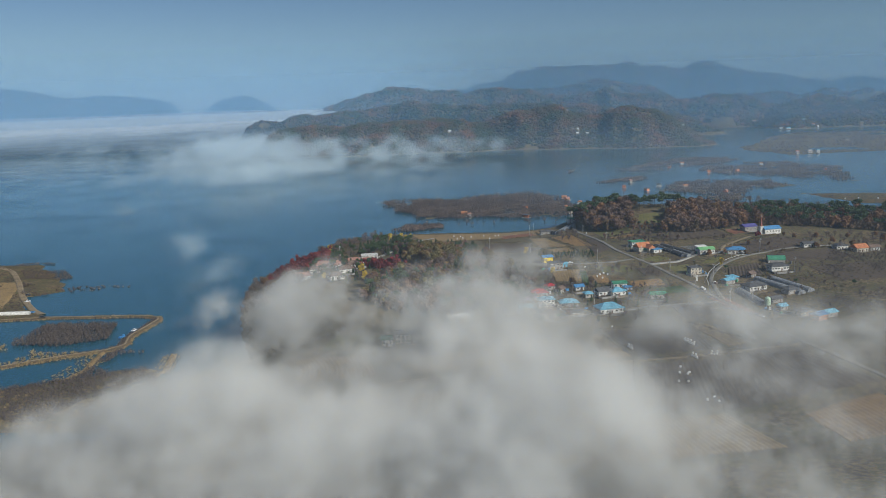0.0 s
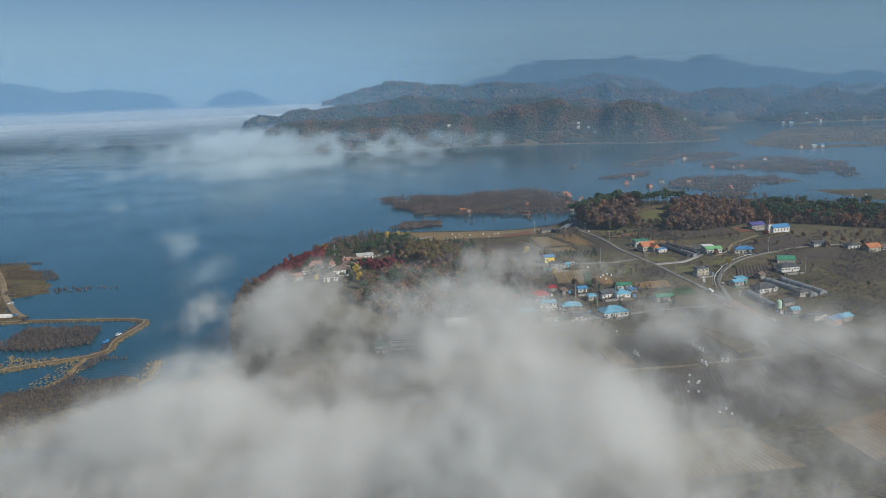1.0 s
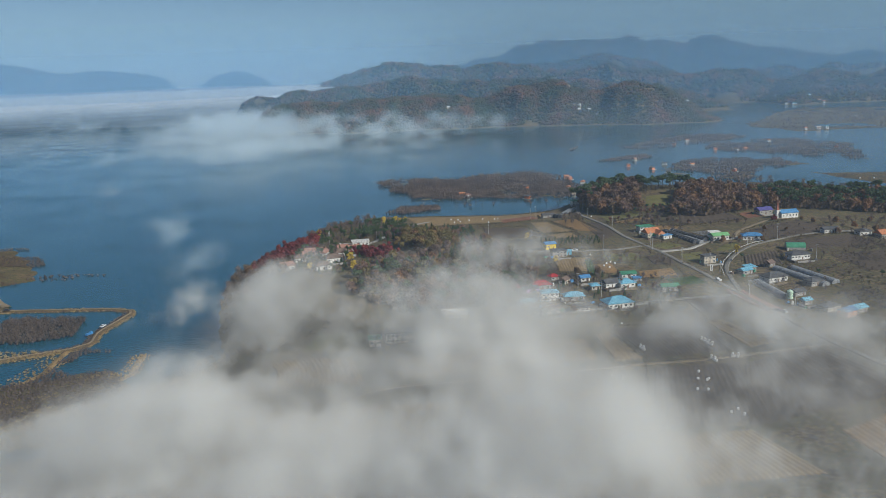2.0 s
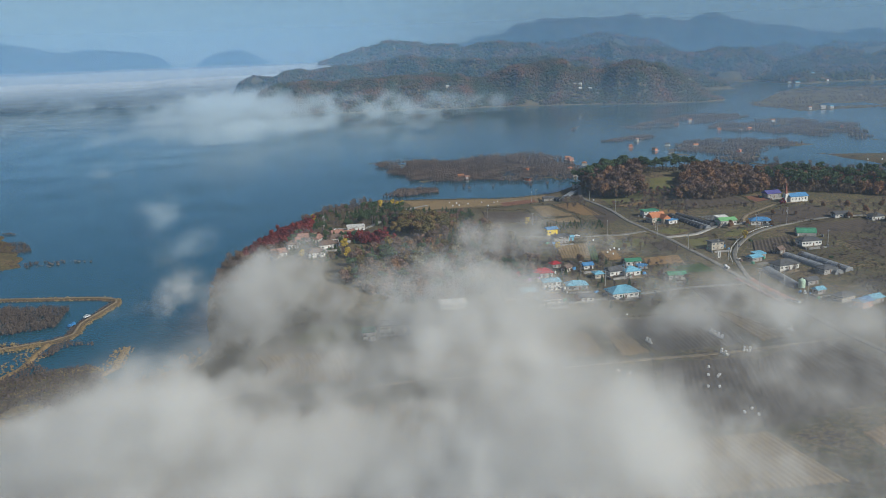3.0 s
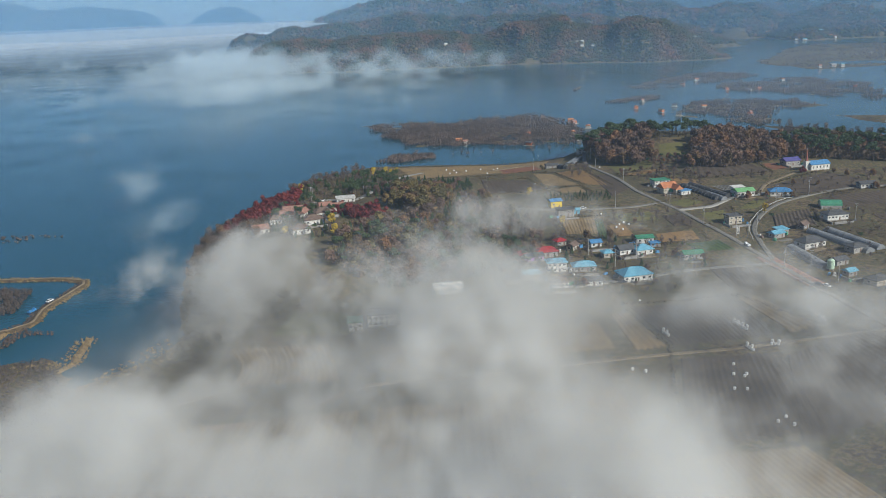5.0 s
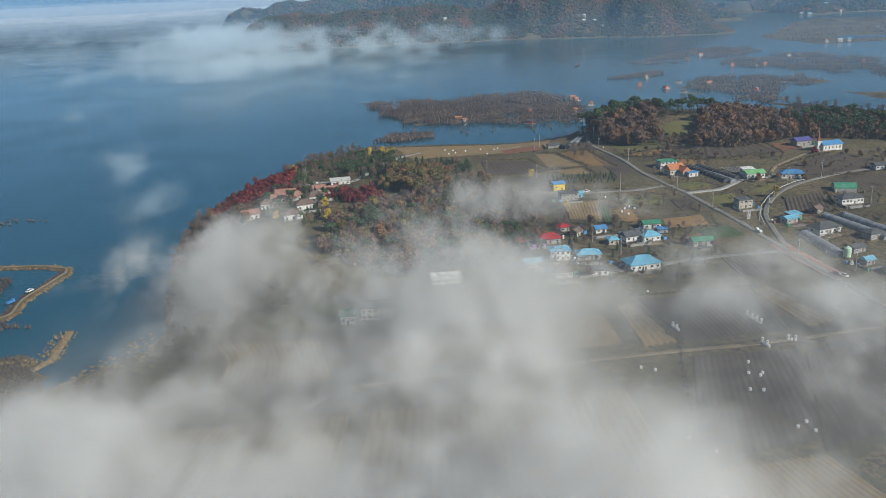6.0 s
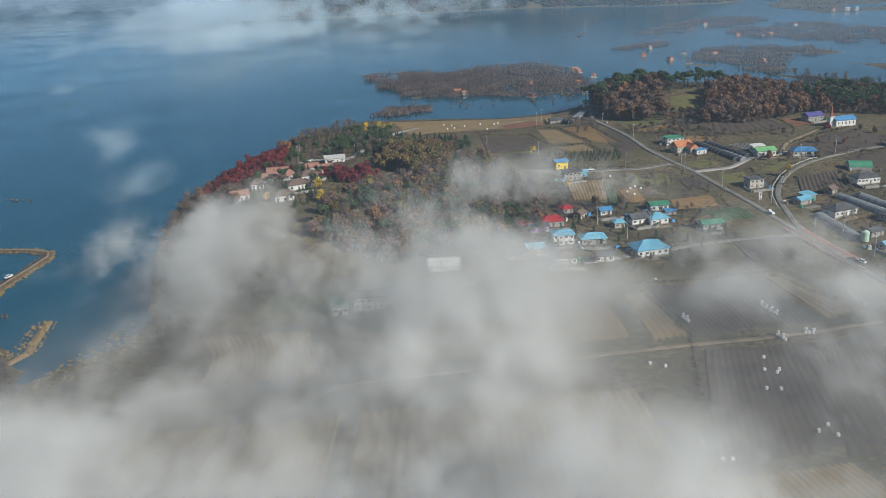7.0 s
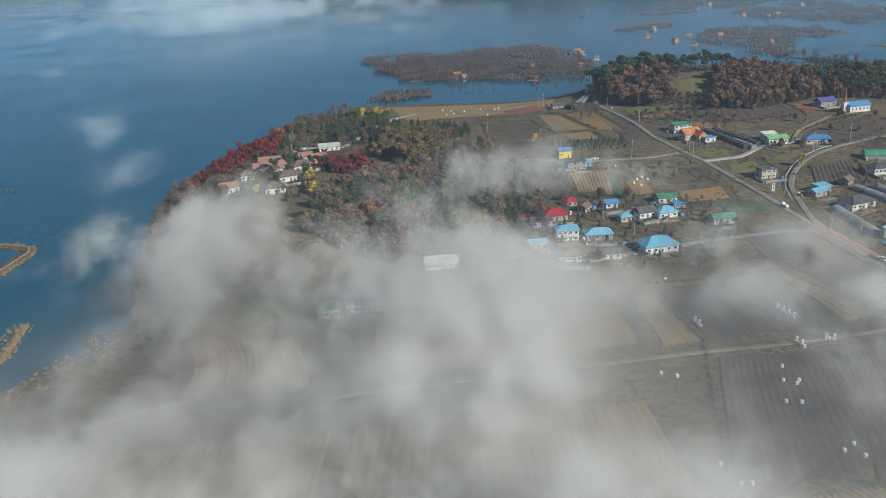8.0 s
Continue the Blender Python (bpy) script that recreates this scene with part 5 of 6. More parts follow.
for i, (x, y) in enumerate(((180, 1240), (181, 1222), (192, 1175), (164, 1080), (106, 1056), (29, 1100), (35, 1084), (166, 1128), (113, 1144), (456, 1700), (502, 1770), (321, 1441), (293, 1357), (317, 1307),
                            (350, 1362), (385, 1336), (420, 1250), (496, 1573), (524, 1546), (329, 1262), (545, 1560), (700, 1545), (640, 1700))):
    cabin(x, y, 37 * i % 360, (M_CABIN, M_CABIN, M_WHITE, M_CREAM)[i % 4], (M_TILE, M_PINKTILE, M_TILE, M_BROWNROOF, M_GREYROOF)[i % 5], 1.25)


# ---------------------------------------------------------------- yards and what stands about in them
def yard_wall(x, y, turn, length):
    ob = tagged(root("garden_wall", x, y, turn), "low grey block wall round a yard", "wall", "garden walls")
    part("wall", boxed(-length / 2, length / 2, -0.12, 0.12, -0.6, 1.2), M_GREYWALL, ob)
    part("coping", boxed(-length / 2 - 0.05, length / 2 + 0.05, -0.18, 0.18, 1.2, 1.32), M_CONCRETE, ob)


def heap_of(x, y, turn, kind, w, d, h, material, label):
    ob = new(kind, bpy.data.meshes.new(kind))
    bm = boxed(-w / 2, w / 2, -d / 2, d / 2, -0.3, h, lean=min(w, d) * 0.16)
    bmesh.ops.bevel(bm, geom=bm.edges[:], offset=0.12, segments=2, affect="EDGES")
    bm.to_mesh(ob.data)
    bm.free()
    ob.data.materials.append(material)
    ob.matrix_basis = pose(x, y, float(gz(x, y)) + 0.15, 0, 0, turn)
    return tagged(ob, label, kind.replace("_", " "), "yard clutter")


rng = random.Random(11)
HOMES = [(66, 584, 12), (68, 556, 4), (83, 556, 3), (53, 545, 8), (66, 530, 5), (107, 541, 14), (111, 583, 18), (121, 583, 16), (127, 604, 6), (147, 573, 4), (89, 667, 10), (171, 719, 20), (172, 744, 14), (219, 698, 8), (193, 642, 12),
         (243, 694, -8), (284, 780, 14), (207, 606, 24), (254, 634, 10), (219, 587, 22), (219, 537, 20), (-99, 706, 8), (-73, 668, 35), (-67, 695, 30), (-75, 638, 25), (140, 913, 8), (97, 599, 12), (262, 658, 0)]
for i, (x, y, turn) in enumerate(HOMES):
    c, s = math.cos(radians(turn)), math.sin(radians(turn))
    at_ = lambda u, v: (x + u * c - v * s, y + u * s + v * c)
    field("swept concrete yard before a house", at_(-7, -4.5), at_(7, -4.5), at_(7, -10), at_(-7, -10), (M_LANE, M_DIRT, M_LANE)[i % 3], 0, name="yard", lift=0.16)
    if i % 2 == 0:
        yard_wall(*at_(0, -10.6), turn, 13)
        yard_wall(*at_(-7.6, -6), turn + 90, 8)
    for _ in range(4):
        u, v = rng.choice((-1, 1)) * rng.uniform(6, 10), rng.uniform(-9, 6)
        kind, material, label = rng.choice((("crate", M_BROWNROOF, "stack of weathered wooden crates"), ("tarpaulin_pile", M_DEEPBLUE, "heap under a blue tarpaulin"), ("tarpaulin_pile", M_GREENROOF, "heap under a green tarpaulin"),
                                            ("shed_box", M_WHITE, "small white storage box by the wall"), ("wood_pile", M_BARK, "pile of split firewood outdoors"), ("shed_box", M_GREYROOF, "small grey storage shed box")))
        heap_of(*at_(u, v), rng.uniform(0, 90), kind, rng.uniform(1.2, 3.2), rng.uniform(1.0, 2.2), rng.uniform(0.7, 1.9), material, label)

# ---------------------------------------------------------------- hedges between the plots
def hedge(path, gap, seed, r0, r1, material, label):
    """A line of weeds and bushes along the edge of a plot."""
    rg = np.random.default_rng(seed)
    P = np.array(path, float)
    seg = np.hypot(*np.diff(P, axis=0).T)
    t = np.arange(0, seg.sum(), gap)
    at_ = np.concatenate([[0], np.cumsum(seg)])
    x, y = np.interp(t, at_, P[:, 0]) + rg.normal(0, 0.7, len(t)), np.interp(t, at_, P[:, 1]) + rg.normal(0, 0.7, len(t))
    R = rg.uniform(r0, r1, len(t))
    clumps("hedge", np.stack([x, y, np.maximum(gz(x, y), 0) + R * 0.3], 1), R, material, label, "hedge", 0.7, 0.35, seed, 9)


for i, path in enumerate(([(40, 834), (80, 822), (92, 770)], [(86, 846), (104, 836), (120, 766)], [(92, 770), (116, 766), (120, 733)], [(128, 838), (138, 756)], [(58, 845), (98, 856), (100, 895)], [(42, 756), (90, 766)],
                          [(205, 758), (262, 760), (264, 800)], [(212, 804), (258, 806)], [(150, 796), (190, 810)], [(176, 640), (200, 648), (203, 676)], [(112, 664), (84, 664), (82, 624)], [(84, 620), (132, 612)],
                          [(132, 598), (166, 602), (168, 630)], [(212, 624), (242, 622), (250, 658)], [(258, 692), (330, 698)], [(244, 722), (300, 752)], [(160, 692), (178, 706)], [(95, 506), (152, 514), (178, 470)],
                          [(94, 500), (104, 456), (86, 370)], [(150, 790), (205, 756)], [(60, 696), (130, 690)], [(-40, 938), (118, 948)], [(-16, 846), (56, 846)])):
    hedge(path, 1.3, 300 + i, 0.4, 1.1, M_SCRUB, "line of dark weeds between the plots")

POND = [(-420, 603), (-360, 605), (-326, 607), (-294, 610), (-250, 609), (-222, 607), (-210, 602), (-206, 592), (-208, 575), (-211, 550), (-208, 530), (-214, 520), (-235, 510), (-268, 490), (-310, 476), (-400, 455)]
for i, (dx, dy, material, label) in enumerate(((3.2, -3.0, M_REED, "straw reeds along the foot of the embankment"), (-3.2, 3.0, M_BRUSH, "brown brush along the foot of the embankment"), (2.2, 2.4, M_REED, "straw grass on the embankment slope"), (-2.2, -2.4, M_BRUSH, "brown weeds on the embankment slope"))):
    hedge([(x + dx, y + dy) for x, y in POND], 0.8, 400 + i, 0.3, 0.9, material, label)

grown_later = [([(280, 560), (420, 560), (440, 700), (400, 760), (330, 700), (290, 640)], 2.8, 68), ([(240, 500), (330, 470), (330, 560), (250, 560)], 3.2, 69)]

# ---------------------------------------------------------------- far buildings
def far_house(x, y, turn, w, d, h, wall, roof, label="small white house on the far shore"):
    r = tagged(root("far_house", x, y, turn), label, "house", "far houses")
    part("wall", boxed(-w / 2, w / 2, -d / 2, d / 2, -3, h), wall, r)
    part("roof", roof_mesh("gable", w, d, h, 2.0, 0.4), roof, r)
    window(r, 0, -d / 2, h * 0.55, 0, 2.4, 1.4)


rng = random.Random(5)
for cx, cy, sx, sy, n in ((1330, 4150, 190, 60, 26), (1380, 3350, 60, 130, 12), (1560, 3080, 110, 40, 14), (1300, 3180, 60, 25, 6), (1010, 2060, 40, 20, 3), (820, 1960, 40, 6, 5), (940, 1840, 40, 30, 3), (1750, 2950, 60, 30, 5)):
    for _ in range(n):
        x, y = rng.gauss(cx, sx), rng.gauss(cy, sy)
        if float(gz(x, y)) > 0.2:
            far_house(x, y, rng.uniform(-30, 30), rng.uniform(8, 15) * (0.65 if cy < 2500 else 1), rng.uniform(6, 9), rng.uniform(3.5, 6), rng.choice((M_WHITE, M_WHITE, M_CREAM)), rng.choice((M_WHITE, M_GREYROOF, M_BLUE, M_TILE)))
for x, y in ((382, 2466), (398, 2470), (440, 2440), (425, 2462), (480, 2442), (395, 2452), (700, 2470), (380, 2560), (30, 2500), (1120, 2350)):
    far_house(x, y, rng.uniform(-30, 30), 9, 6, 4, M_CREAM, rng.choice((M_WHITE, M_GREYROOF)), "white house below the wooded hill")


def pylon(x, y, z, h):
    r = tagged(new("bridge_tower"), "white concrete bridge tower rising out of the fog", "tower")
    r.matrix_basis = pose(x, y, z)
    for s in (-1, 1):
        part("leg", boxed(s * 6 - 2.6, s * 6 + 2.6, -3, 3, -60, h, lean=0.4), M_WHITE, r)
    for k in (0.45, 0.92):
        part("cross_beam", boxed(-6, 6, -2, 2, h * k, h * k + 3.5), M_WHITE, r)


pylon(-1385, 4230, 100, 60)

# ---------------------------------------------------------------- trees near the village
OAKS = [tree_kind("oak_tree", "russet-brown oak in autumn leaf", 9.0, 3.6, 0.55, M_OAK, s, count=520) for s in (1, 2)]
CHESTS = [tree_kind("chestnut_tree", "mauve-brown chestnut tree losing its leaves", 8.6, 3.3, 0.5, M_CHEST, s, count=480) for s in (4, 5)]
PINES = [tree_kind("pine_tree", "dark green umbrella-crowned pine", 10.0, 3.4, 0.5, M_PINE, s, "umbrella", 420) for s in (11, 12)]
CONES = [tree_kind("conifer", "dark green pointed conifer with layered branches", 8.0, 2.1, 0.42, M_PINE, s, "cone", 420) for s in (21, 22)]
MAPLES = [tree_kind("maple_tree", "deep red maple in autumn leaf", 6.5, 3.2, 0.45, M_MAPLE, s, count=420) for s in (31, 32)]
GINKGOS = [tree_kind("ginkgo_tree", "bright yellow ginkgo tree in autumn leaf", 8.5, 2.5, 0.42, M_GINKGO, s, count=400) for s in (41, 42)]
GOLDS = [tree_kind("zelkova_tree", "golden-green broad-crowned zelkova tree in autumn", 9.0, 4.0, 0.55, M_GOLD, s, count=460) for s in (51, 52)]
BARES = [tree_kind("bare_tree", "leafless grey tree with fine twigs", 7.5, 2.8, 0.34, M_TWIG, s, count=260, bare=True) for s in (61, 62)] + [tree_kind("ash_tree", "tall leafless ash with pale twigs", 8.5, 2.6, 0.34, M_TWIG, s, count=280, bare=True) for s in (63, 64)]
plant(OAKS + CHESTS + CHESTS, scatter([(146, 850), (172, 826), (190, 838), (196, 884), (205, 930), (170, 955), (144, 920)], 5.720000000000001, 1), 1, 1.15, 1.65)
plant(PINES, scatter([(150, 890), (205, 930), (215, 965), (160, 975), (140, 940)], 7.700000000000001, 2), 2, 1.1, 1.6)
plant(OAKS + CHESTS + CHESTS, scatter([(208, 792), (238, 784), (290, 802), (306, 870), (272, 905), (240, 892), (226, 845)], 6.16, 3), 3, 1.15, 1.65)
plant(PINES, scatter([(206, 892), (240, 895), (262, 905), (258, 935), (208, 925)], 7.15, 4), 4, 1.1, 1.6)
plant(PINES + OAKS[:1], scatter([(300, 800), (420, 770), (480, 840), (380, 880), (300, 860)], 8.25, 5), 5, 1.1, 1.6)
plant(CHESTS + BARES, scatter([(270, 870), (400, 880), (420, 910), (300, 930)], 7.5, 6), 6)
plant(BARES + OAKS[:1], scatter([(300, 690), (460, 690), (460, 770), (320, 745)], 8.0, 7, keep=0.7), 7, 0.6, 0.9)
plant(MAPLES, scatter([(-148, 690), (-112, 684), (-104, 740), (-108, 800), (-136, 790)], 5.0, 8), 8)
plant(MAPLES, scatter([(-66, 668), (-38, 650), (-28, 672), (-40, 690), (-62, 690)], 4.6, 9), 9)
plant(CONES + PINES, scatter([(-76, 765), (-30, 745), (-28, 860), (-62, 870)], 7.0, 10), 10)
plant(CONES, scatter([(-40, 830), (30, 800), (34, 775), (-20, 775)], 5.0, 11), 11, 0.8, 1.1)
plant(GOLDS + OAKS[:1], scatter([(-26, 760), (-32, 700), (-12, 680), (12, 700), (14, 755)], 5.0, 12), 12, 0.95, 1.4)
plant(OAKS + GOLDS + PINES + CHESTS + CONES, scatter([(-48, 622), (-55, 560), (-20, 535), (30, 548), (44, 575), (40, 615), (0, 640)], 5.4, 13), 13, 0.85, 1.35)
plant(BARES + OAKS[:1], scatter([(-168, 700), (-168, 625), (-140, 600), (-104, 610), (-116, 660), (-150, 690)], 6.0, 14), 14)
plant(BARES + PINES[:1], scatter([(-112, 712), (-84, 712), (-80, 735), (-104, 735)], 6.0, 15), 15, 0.6, 0.9)
plant(CONES + BARES, scatter([(-112, 640), (-60, 600), (-58, 720), (-112, 700)], 8.0, 16, keep=0.6), 16, 0.5, 0.8)
plant(CONES, scatter([(80, 736), (130, 728), (128, 704), (84, 712)], 3.2, 17), 17, 0.3, 0.45)
plant(BARES, scatter([(112, 845), (134, 850), (132, 800), (112, 800)], 6.0, 18, keep=0.7), 18, 0.6, 0.9)
plant(BARES + OAKS[:1], scatter([(150, 790), (200, 800), (205, 730), (160, 760)], 8.0, 19, keep=0.6), 19, 0.5, 0.85)
plant(GOLDS[:1] + OAKS[:1] + BARES, scatter([(120, 660), (160, 668), (166, 632), (120, 640)], 7.0, 20, keep=0.6), 20, 0.5, 0.8)
plant(BARES + OAKS[:1], scatter([(60, 612), (110, 612), (106, 590), (60, 590)], 6.5, 21, keep=0.6), 21, 0.5, 0.8)
plant(CHESTS + BARES, scatter([(40, 660), (82, 650), (80, 610), (44, 612)], 6.5, 22), 22, 0.6, 0.95)
plant(BARES, scatter([(-120, 830), (-90, 900), (-70, 930), (-90, 935), (-130, 850)], 6.0, 23), 23)
plant(BARES, scatter([(395, 1140), (440, 1060), (500, 985), (540, 975), (470, 1045), (415, 1130)], 9.0, 24, lowest=0.1), 24, 0.9, 1.4)
plant(OAKS[:1] + BARES, scatter([(200, 680), (270, 720), (262, 690), (214, 672)], 11.0, 25, keep=0.5), 25, 0.4, 0.7)
plant(BARES + PINES[:1], scatter([(215, 640), (290, 640), (290, 560), (222, 560)], 11.0, 26, keep=0.4), 26, 0.4, 0.7)
plant(GINKGOS, [(-44, 890), (-39, 884), (-34, 888), (-55, 884), (-107, 792), (34, 566), (84, 643), (73, 738), (-62, 632), (-58, 612), (26, 578), (218, 655), (-88, 612)], 27, 0.8, 1.1)
plant(MAPLES, [(-48, 872), (-72, 716), (-66, 722), (-93, 722), (-98, 724), (-62, 760), (282, 748), (279, 746)], 28, 0.55, 0.8)
plant(CHESTS + PINES[:1] + OAKS[:1], scatter([(186, 838), (222, 838), (212, 806), (180, 818)], 4.5, 70), 70, 0.4, 0.65)
plant(GOLDS + CHESTS + BARES + CONES, scatter([(-44, 640), (-10, 610), (40, 620), (60, 660), (40, 720), (24, 735), (12, 690), (-16, 672)], 6.0, 71), 71, 0.8, 1.2)
plant(CONES + PINES + BARES[:1], scatter([(-100, 735), (-60, 735), (-48, 800), (-62, 850), (-96, 830), (-104, 780)], 7.0, 72, keep=0.7), 72, 0.6, 1.0)
plant(CONES + PINES, scatter([(-112, 690), (-62, 700), (-56, 640), (-66, 600), (-96, 610)], 6.5, 73, keep=0.6), 73, 0.5, 0.85)
plant(CHESTS + BARES + PINES[:1], scatter([(-64, 800), (-20, 790), (20, 790), (36, 760), (-10, 765), (-40, 745)], 7.0, 74, keep=0.7), 74, 0.7, 1.1)
plant(BARES + CHESTS, scatter([(-50, 905), (-90, 890), (-125, 830), (-110, 820), (-60, 880)], 6.0, 75), 75, 0.6, 1.0)
plant(OAKS, [(210, 930), (213, 934), (206, 936)], 29, 1.3, 1.6)
plant(BARES + CONES + CHESTS[:1], scatter([(40, 596), (150, 612), (156, 566), (128, 520), (44, 516), (36, 560)], 6.0, 80, keep=0.55), 80, 0.35, 0.7)
plant(PINES + OAKS[:1] + BARES, scatter([(36, 600), (62, 600), (60, 560), (48, 552), (34, 565)], 4.6, 81), 81, 0.5, 0.9)
plant(CHESTS + BARES, scatter([(150, 800), (206, 800), (214, 760), (250, 765), (262, 735), (170, 765), (152, 770)], 7.0, 82, keep=0.5), 82, 0.35, 0.7)
plant(BARES[:2] + OAKS[:1], scatter([(205, 690), (300, 745), (330, 705), (262, 694), (240, 680)], 8.0, 83, keep=0.5), 83, 0.35, 0.6)
for kind in OAKS + CHESTS + PINES + CONES + MAPLES + GINKGOS + GOLDS + BARES:
    for o in (*kind.children_recursive, kind):
        bpy.data.objects.remove(o)


# ---------------------------------------------------------------- scrub, reeds and far woods
def grown(name, poly, gap, seed, r0, r1, material, label, category, tall=1.0, tufts=6, lowest=0.1, sink=0.3, jitter=0.3, keep=1.0, flat=None, core=0.72, leaf=(0.18, 0.4), twig=False, patchy=0.0, ragged=0.0):
    spots = scatter(poly, gap, seed, lowest, keep)
    if not spots:
        return
    rg = np.random.default_rng(seed)
    xy = np.array(spots)
    xy = xy[inland(xy[:, 0], xy[:, 1], poly) > ragged * (fbm(xy[:, 0], xy[:, 1], 34, 3, 91) - 0.32)]
    if patchy:
        xy = xy[fbm(xy[:, 0], xy[:, 1], 45, 3, seed) > patchy]
    R = rg.uniform(r0, r1, len(xy))
    Z = np.maximum(gz(xy[:, 0], xy[:, 1]), 0) if flat is None else np.full(len(xy), flat)
    P = np.stack([xy[:, 0], xy[:, 1], Z + R * tall * (1 - sink)], 1)
    clumps(name, P, R, material, label, category, tall, jitter, seed, tufts, core, leaf, twig)


grown("willow_scrub", WILLOWS, 6.5, 30, 1.8, 3.4, M_WILLOW, "taller bare willows on the flooded island", "shrubs", 1.1, 60, lowest=-1, core=0.45, leaf=(0.07, 0.2), twig=True, patchy=0.42, ragged=60)
grown("willow_scrub", WILLOWS, 3.2, 31, 1.0, 2.9, M_WILLOW, "flooded grey-brown willow thicket on the island", "shrubs", 1.1, 44, core=0.42, leaf=(0.09, 0.24), lowest=-0.8, twig=True, patchy=0.34, ragged=60)
grown("willow_scrub", [(60, 1300), (139, 1312), (165, 1265), (175, 1200), (110, 1210), (70, 1250)], 8.0, 32, 2.6, 4.4, M_WILLOW, "tall bare trees on the flooded island", "shrubs", 1.05, 90, lowest=-1, core=0.5, leaf=(0.07, 0.18), twig=True, patchy=0.36)
grown("willow_scrub", [(-110, 1306), (60, 1298), (90, 1275), (40, 1262), (-80, 1285)], 13.0, 33, 2.0, 3.6, M_WILLOW, "bare willows along the island's far shore", "shrubs", 1.2, 60, lowest=-1, core=0.5, leaf=(0.07, 0.18), twig=True, patchy=0.45)
for i, key in enumerate(("a", "b", "c", "strip", "bar", "islet", "small")):
    grown("willow_scrub", ISLES[key], 4.2 if key in "abc" else 3.0, 40 + i, 1.3, 2.8, M_WILLOW, "flooded grey-brown willow scrub", "shrubs", 0.9, 24, core=0.6, leaf=(0.12, 0.26), twig=True, patchy=0.36, lowest=-0.9, keep=0.9, ragged=70 if key in "abc" else 16)
grown("willow_scrub", [(-20, 1046), (160, 1036), (185, 1050), (150, 1015), (30, 1000), (-10, 1020)], 13, 50, 1.2, 2.4, M_WILLOW, "half-drowned willow bushes", "shrubs", 0.9, 30, lowest=-5, flat=0, core=0.5, leaf=(0.12, 0.3), twig=True, patchy=0.45)
grown("willow_scrub", ISLES["flats"], 11, 51, 1.5, 3.4, M_WILLOW, "scattered bare trees on the mudflats", "shrubs", 0.9, 12, twig=True, patchy=0.5, lowest=0.1)
grown("willow_scrub", [(-430, 842), (-380, 842), (-345, 780), (-300, 712), (-330, 690), (-350, 690), (-380, 760)], 2.4, 52, 0.8, 1.7, M_BRUSH, "brown lakeside willow scrub", "shrubs", 0.8, 36, patchy=0.42, lowest=-1, core=0.5, leaf=(0.1, 0.26), twig=True)
grown("willow_scrub", [(-330, 705), (-296, 700), (-288, 715), (-262, 712), (-290, 722), (-320, 718)], 4.0, 53, 0.7, 1.5, M_WILLOW, "drowned bushes off the headland", "shrubs", 0.6, 10, lowest=-5, flat=0)
grown("willow_scrub", [(-282, 588), (-232, 585), (-224, 545), (-250, 532), (-285, 538)], 2.2, 54, 1.0, 2.1, M_BRUSH, "bare willow grove standing in the pond", "trees", 1.1, 60, lowest=-5, flat=0, core=0.5, leaf=(0.1, 0.25), twig=True)
grown("willow_scrub", [(-208, 520), (-176, 505), (-172, 470), (-150, 440), (-152, 400), (-215, 395), (-260, 440), (-212, 465)], 1.8, 55, 0.7, 1.7, M_BRUSH, "brown bushes in the marsh", "shrubs", 1.1, 34, lowest=-5, flat=0, keep=0.8, core=0.5, leaf=(0.1, 0.28), twig=True, patchy=0.4)
grown("reeds", [(-340, 600), (-330, 480), (-230, 505), (-215, 515), (-260, 520), (-300, 545), (-310, 560)], 3.0, 56, 0.8, 2.2, M_REED, "straw-coloured reed beds in the pond", "reeds", 0.45, 26, core=0.6, leaf=(0.12, 0.3), twig=True, lowest=-5, flat=0.05, keep=0.9, patchy=0.43)
grown("reeds", [(-330, 480), (-222, 512), (-216, 505), (-330, 468)], 2.0, 57, 0.5, 1.2, M_REED, "straw-coloured reeds along the embankment", "reeds", 0.7, 26, core=0.6, leaf=(0.12, 0.3), twig=True, lowest=-5, flat=0.3)
grown("reeds", [(-222, 505), (-206, 500), (-212, 462), (-228, 458)], 2.2, 58, 0.5, 1.1, M_REED, "straw-coloured reeds along the embankment", "reeds", 0.6, 26, core=0.6, leaf=(0.12, 0.3), twig=True, lowest=-5, flat=0.2, keep=0.6)
grown("reeds", [(-172, 505), (-163, 505), (-158, 470), (-185, 462), (-190, 470), (-170, 476)], 2.0, 59, 0.5, 1.3, M_REED, "straw-coloured reeds on the spit", "reeds", 0.8, 26, core=0.6, leaf=(0.12, 0.3), twig=True, lowest=-5, flat=0.2)
grown("reeds", [(-300, 440), (-190, 448), (-150, 440), (-140, 470), (-128, 500), (-118, 480), (-130, 430), (-160, 380), (-300, 380)], 2.6, 60, 0.6, 1.6, M_REED, "straw-coloured reeds on the shore", "reeds", 0.5, 26, core=0.6, leaf=(0.12, 0.3), twig=True, lowest=-5, flat=0.2, keep=0.6)
grown("weeds", [(-140, 480), (-120, 500), (-140, 560), (-165, 620), (-90, 560), (-60, 520), (-100, 480)], 4.0, 61, 0.8, 2.2, M_SCRUB, "dark weeds and bushes on the slope", "shrubs", 0.4, 18, core=0.35, twig=True)
